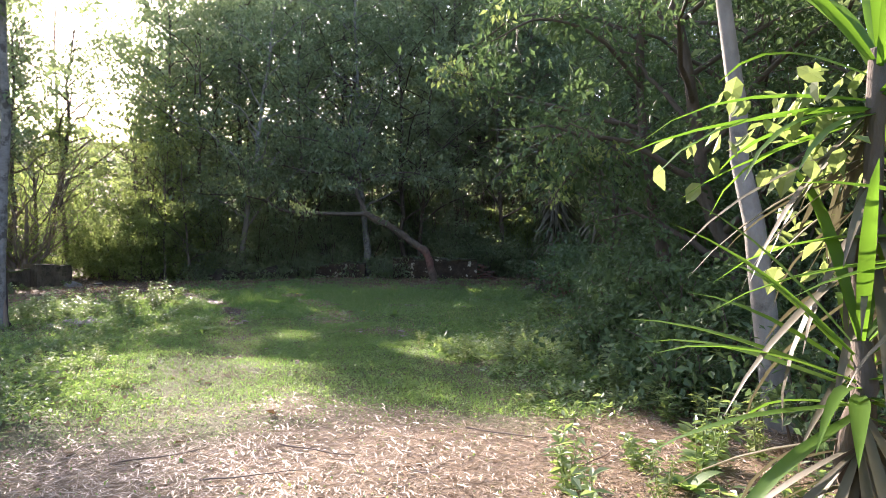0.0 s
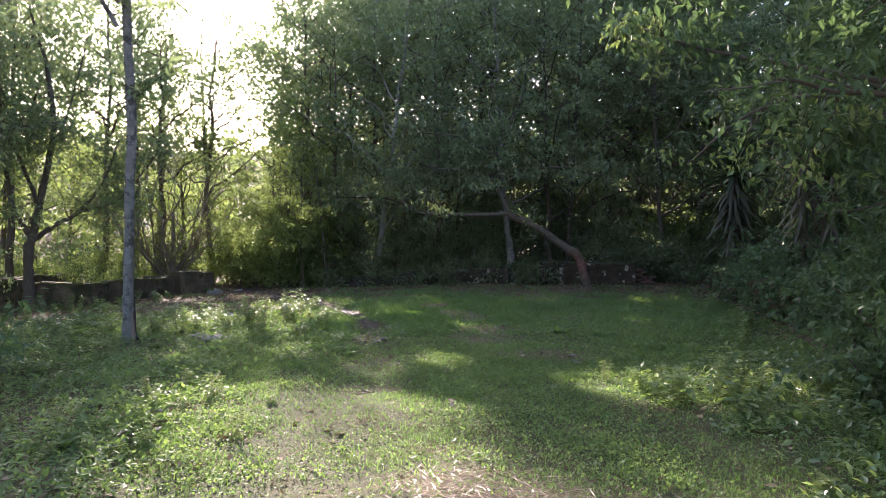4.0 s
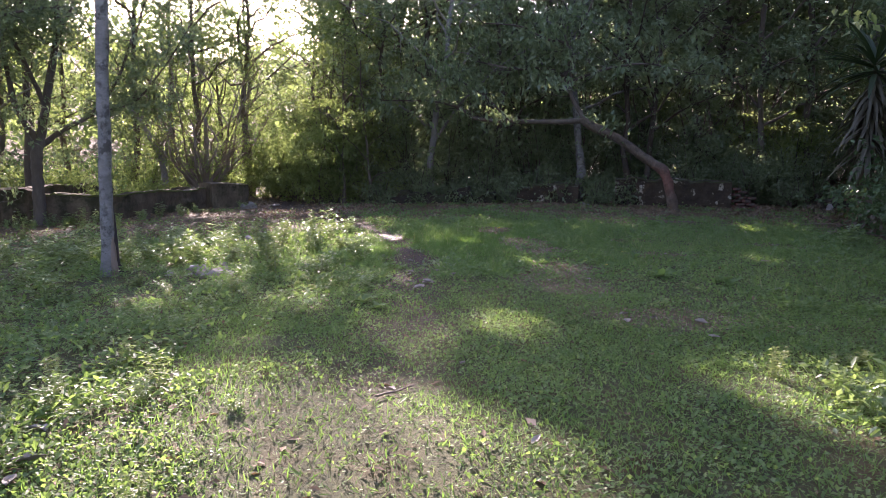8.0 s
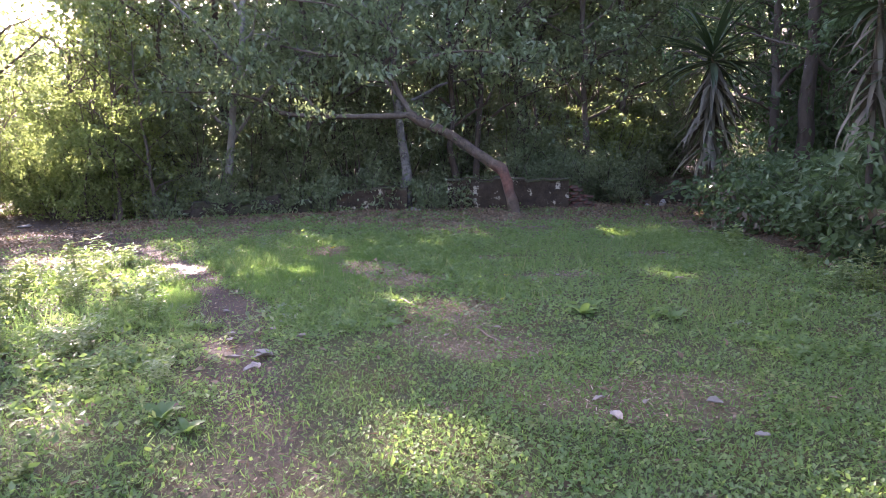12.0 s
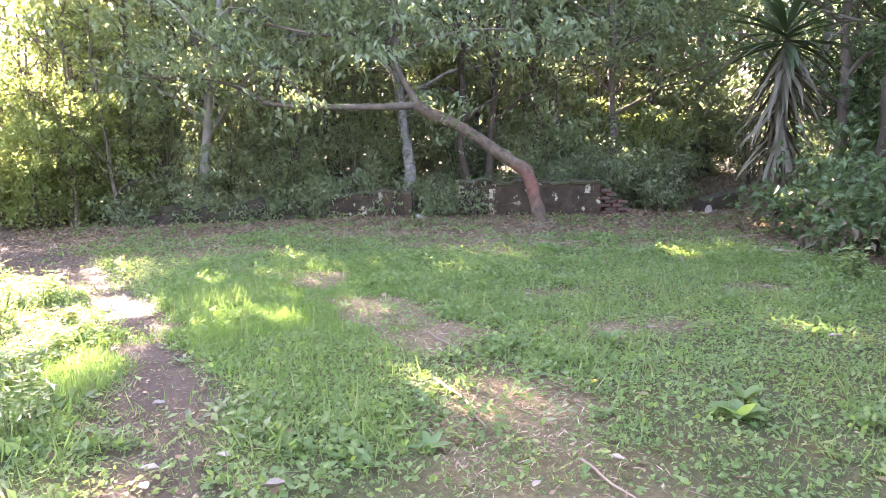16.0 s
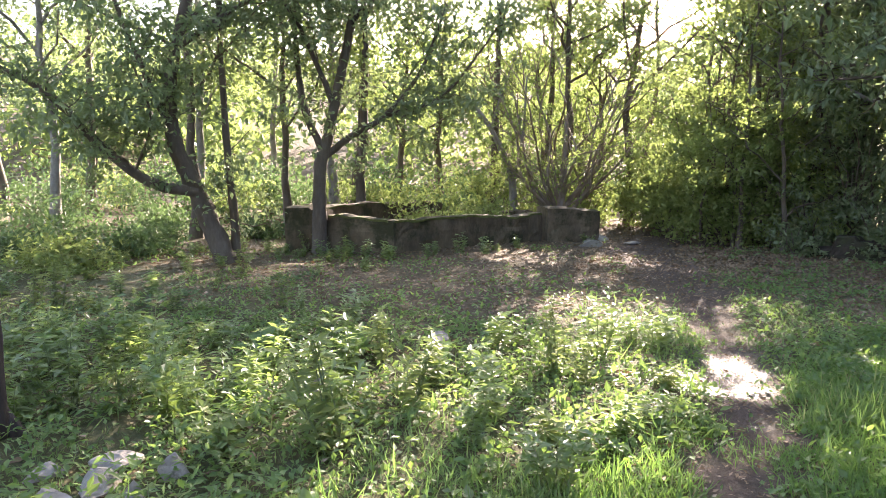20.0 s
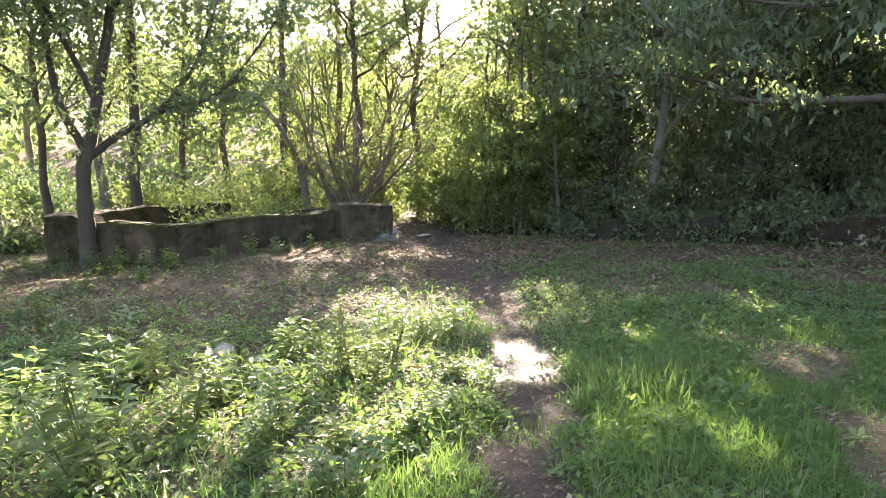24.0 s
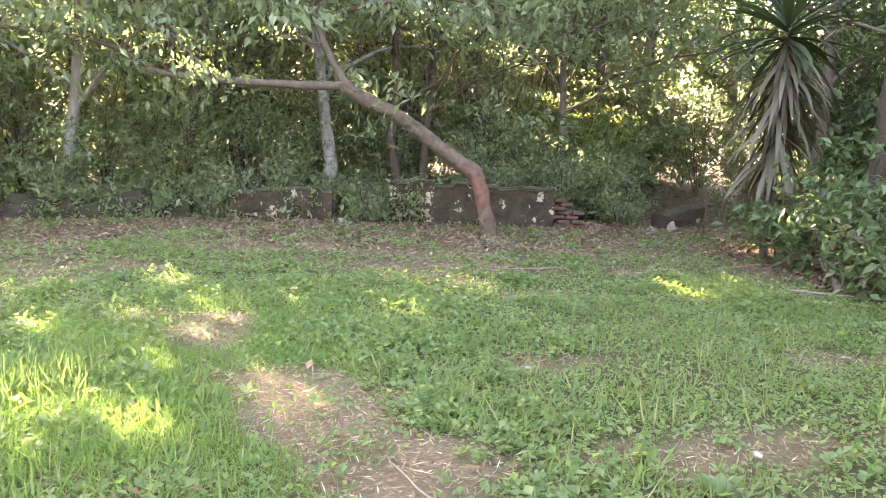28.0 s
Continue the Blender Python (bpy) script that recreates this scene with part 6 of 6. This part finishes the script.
clumps("tuft_herb", "bright leafy herbs at the foot of the hedge", 900, -0.6, 2.6, 5.0, 12.0, tuft, WEED_LEAF, 0.07, 0.45, 16, 0.13, 0.17, rng)
WORN = [(-2.3, 5.0), (-2.45, 7.2), (-2.75, 9.0), (-3.1, 10.6)]
front = lambda x, y: smooth(y + 1.2 * (vnoise(x, y, 1.5) - 0.5), 5.6, 6.6) * (1 - smooth(y, 10.5, 13)) * (0.45 + 0.55 * smooth(line_gap(x, y, WORN) + 0.5 * (vnoise(x, y, 2.9) - 0.5), 0.22, 0.62)) * (0.45 + 0.55 * smooth(vnoise(x, y, 2.2), 0.25, 0.6)) * (1 - 0.75 * mulch_at(x, y))
carpet("front_grass", "short dense sunlit turf near the start of the walk", "grass", scatter(105000, -4.8, 2.2, 5.2, 12.5, front, rng), LUSH, 0.052, 0.12, (0.55, 0.4), rng, widest=0.35)
carpet("front_clover", "small bright clover leaves near the start of the walk", "ground cover", scatter(95000, -4.8, 2.2, 5.2, 12.5, lambda x, y: front(x, y) * smooth(vnoise(x + 5, y, 1.8), 0.3, 0.6), rng), COVER, 0.026, 0.75, (0.3, 0.45), rng, 0.03, widest=0.55)
fill = lambda x, y: smooth(y, 9.0, 10.0) * (1 - smooth(y, 13.0, 14.2)) * (1 - 0.95 * trail_at(x, y)) * (1 - 0.85 * bald_at(x, y)) * (1 - 0.85 * strip_at(x, y)) * (0.35 + 0.65 * smooth(vnoise(x, y, 1.9), 0.25, 0.6))
carpet("fine_turf", "fine short turf where the path begins", "grass", scatter(75000, -6.2, 2.4, 9.0, 14.2, fill, rng), LUSH, 0.045, 0.11, (0.5, 0.4), rng, widest=0.35)
carpet("fine_clover", "tiny clover leaves where the path begins", "ground cover", scatter(60000, -6.2, 2.4, 9.0, 14.2, lambda x, y: fill(x + 4, y) * fill(x, y), rng), COVER, 0.022, 0.75, (0.3, 0.45), rng, 0.02, widest=0.55)
mat = lambda x, y: smooth(y, 13.0, 14.2) * (1 - smooth(y, 18.5, 20.5)) * (1 - 0.8 * grassy(x, y)) * smooth(x, -4.8, -3.6) * (1 - 0.92 * bald_at(x, y)) * (1 - 0.95 * strip_at(x, y)) * (1 - trail_at(x, y)) * (0.5 + 0.5 * smooth(vnoise(x, y, 1.4), 0.25, 0.6))
carpet("creeping_mat", "dense mat of small creeping leaves on the clearing", "ground cover", scatter(80000, -4.8, 2.8, 13.0, 20.5, mat, rng), COVER, 0.034, 0.6, (0.25, 0.4), rng, 0.02, widest=0.5)
carpet("path_litter", "small brown leaf bits on the worn ground", "leaf litter", scatter(90000, -10, 3, 9, 22, lambda x, y: 0.9 * np.maximum(np.maximum(strip_at(x, y), bald_at(x, y)), np.maximum(0.8 * trail_at(x, y), 0.16 * smooth(y, 11, 13) * (1 - green(x, y)) * (x > -6))), rng), DRY, 0.03, 0.45, (0.1, 0.3), rng, 0.012)
carpet("edge_litter", "dry brown leaves gathered along the foot of the wood", "leaf litter", scatter(42000, -11, 4.5, 18.5, 25.2, lambda x, y: 0.85 * smooth(y + 1.6 * (vnoise(x, y, 1.2) - 0.5), 18.6, 22.8) * (1 - 0.6 * trail_at(x, y)), rng), DRY, 0.062, 0.45, (0.12, 0.35), rng, 0.015)
carpet("leaf_litter", "brown and grey fallen leaves on bare earth", "leaf litter", scatter(60000, -18, 7, 2, 32, lambda x, y: np.clip(bare_at(x, y) + 0.08 + 0.14 * (x < -3.4) + 0.3 * (x < -2.4) * (y < 8), 0, 1) * (1 - 0.7 * trail_at(x, y)), rng), DRY, 0.075, 0.5, (0.05, 0.2), rng, 0.012)
carpet("straw_litter", "pale dry straw and shredded palm litter", "leaf litter", scatter(160000, -3.5, 4, 1.2, 20, lambda x, y: np.maximum(mulch_at(x, y), 0.02 * strip_at(x, y)), rng), STRAW, 0.1, 0.06, (0.03, 0.09), rng, 0.015)
carpet("straw_chips", "small pale straw chips on the ground", "leaf litter", scatter(110000, -5, 3.6, 1.2, 20.5, lambda x, y: np.maximum(0.6 * mulch_at(x, y), np.maximum(strip_at(x, y), 0.8 * bald_at(x, y))), rng), STRAW, 0.05, 0.1, (0.05, 0.25), rng, 0.01)

# ---------------------------------------------------------------- small fallen things


def fallen_leaf(x, y, size, mat, label, seed):
    """One curled dead leaf lying on the turf."""
    rng = np.random.default_rng(seed)
    n, m = 7, 5
    s, u = np.meshgrid(np.linspace(0, 1, n), np.linspace(-1, 1, m), indexing="ij")
    wide = np.sin(np.pi * np.clip(s, 0.03, 0.98) ** 0.8) ** 0.9 * 0.26
    z = 0.16 * u * u * np.sin(np.pi * s) + 0.12 * (s - 0.5) ** 2 * 4 * rng.uniform(0.3, 1) + 0.03 * rng.normal(0, 1, s.shape)
    top = np.stack([(s - 0.5), u * wide, z], -1).reshape(-1, 3) * size
    v = np.vstack([top, top - [0, 0, 0.002]])
    i, j = np.meshgrid(np.arange(n - 1), np.arange(m - 1), indexing="ij")
    q = np.stack([i * m + j, (i + 1) * m + j, (i + 1) * m + j + 1, i * m + j + 1], -1).reshape(-1, 4)
    ob = new("fallen_leaf", raw_mesh("fallen_leaf", v, np.vstack([q, q[:, ::-1] + n * m]), mat))
    ob.matrix_world = pose(x, y, float(height(x, y)) + 0.035, rng.normal(0, 9), rng.normal(0, 9), rng.uniform(0, 360))
    return tagged(ob, label, "leaf", "fallen leaves")


PALE = surfaced("pale_dead_leaf", [(0, (0.17, 0.135, 0.10)), (0.6, (0.29, 0.245, 0.2)), (1, (0.42, 0.37, 0.31))], 14, 0.7, 0.4)
for i, (x, y, s) in enumerate(((-3.88, 12.83, 0.13), (-3.72, 12.34, 0.16), (-3.52, 12.36, 0.2), (-3.5, 12.1, 0.16), (-0.6, 10.72, 0.12), (-0.66, 11.18, 0.17), (-1.32, 11.21, 0.12), (-1.28, 10.96, 0.16), (-1.06, 11.16, 0.12), (0.45, 14.8, 0.14), (-2.15, 12.65, 0.09),
                              (-3.28, 12.71, 0.14), (-3.51, 12.41, 0.2), (-1.73, 12.9, 0.1), (-3.92, 12.99, 0.16), (-1.58, 16.58, 0.13), (-0.8, 15.22, 0.12), (-3.6, 13.1, 0.12), (0.9, 16.7, 0.13), (-2.72, 8.87, 0.14), (-3.52, 12.05, 0.16), (-4.2, 13.9, 0.12), (-4.05, 7.4, 0.2), (-4.3, 7.7, 0.18), (-4.15, 7.05, 0.2), (-3.95, 7.2, 0.14), (-8.9, 14.95, 0.24), (-5.3, 16.4, 0.12), (-2.4, 9.5, 0.1), (-1.7, 8.2, 0.1))):
    fallen_leaf(x, y, s * 0.75, PALE, "pale curled dead leaf on the ground", 700 + i)
for i, (x, y) in enumerate(((-1.58, 13.94), (-1.37, 15.29), (-3.7, 17.8))):
    fallen_leaf(x, y, 0.085, YELLOW, "bright yellow fallen leaf on the grass", 750 + i)


def stick(a, b, r, label, mat, seed):
    rng = np.random.default_rng(seed)
    q = bent((*a, 0), (*b, 0), 9, 0.012, rng)
    q[:, 2] = height(q[:, 0], q[:, 1]) + 0.03
    return tagged(new("stick", raw_mesh("stick", *tube_tris(q, np.linspace(r * 0.65, r * 0.3, 9), 7, 0.1, rng), mat)), label, "stick", "fallen sticks")


for i, (a, c, r) in enumerate((((-1.0, 20.02), (0.0, 20.32), 0.025), ((-2.55, 14.1), (-2.3, 13.3), 0.014), ((-2.3, 14.6), (-2.6, 15.3), 0.012), ((-1.9, 12.9), (-1.75, 12.5), 0.013), ((2.2, 19.2), (3.0, 18.6), 0.03), ((2.0, 20.3), (2.9, 20.7), 0.028), ((-1.0, 21.3), (-0.4, 20.9), 0.012), ((-1.2, 5.1), (-0.6, 4.8), 0.012), ((0.2, 5.6), (0.8, 5.3), 0.012), ((0.9, 4.6), (1.3, 5.1), 0.01), ((-1.5, 4.3), (-0.9, 4.5), 0.01), ((-2.2, 4.6), (-1.7, 5.0), 0.011), ((0.0, 3.6), (0.6, 3.9), 0.01), ((-2.75, 8.7), (-2.6, 9.0), 0.013), ((-10.9, 14.1), (-10.0, 14.6), 0.02))):
    stick(a, c, r, "dry brown stick lying on the ground", BARE if i % 2 else BARK_RED, 800 + i)


def rosette(x, y, n, size, seed, mat):
    """A low plant of broad leaves spread from one crown."""
    rng = np.random.default_rng(seed)
    top = thing("broadleaf_plant", (x, y, float(height(x, y))), "low broad-leaved green plant in the turf", "plant", "broad-leaved plants")
    for i in range(n):
        a = i * 2.4
        v, f = strap_leaf((0, 0, 0.01), (math.cos(a), math.sin(a)), rng.uniform(0.2, 0.9), size * rng.uniform(0.7, 1.1), size * 0.42, rng.uniform(0.3, 1.2))
        part("leaf", raw_mesh("leaf", v, f, mat), top)
    return top


for i, (x, y, n, s) in enumerate(((-0.92, 13.4, 12, 0.2), (-0.18, 13.2, 10, 0.17), (-0.75, 13.7, 9, 0.15), (0.4, 15.0, 8, 0.14), (-1.2, 14.9, 10, 0.16), (-3.8, 11.15, 12, 0.15), (-3.6, 11.0, 9, 0.12), (-2.6, 13.1, 8, 0.12), (-8.0, 15.0, 12, 0.3), (-8.9, 14.6, 10, 0.3), (-7.5, 13.3, 10, 0.2), (-5.7, 13.3, 10, 0.18), (1.5, 4.2, 10, 0.26), (1.75, 4.7, 9, 0.24), (1.35, 3.6, 9, 0.22), (1.9, 5.2, 9, 0.24), (1.2, 8.3, 9, 0.18), (1.6, 7.4, 10, 0.2), (-4.7, 7.3, 10, 0.18), (-5.2, 8.1, 10, 0.18), (-4.4, 6.7, 9, 0.16))):
    rosette(x, y, n, s, 850 + i, COVER)
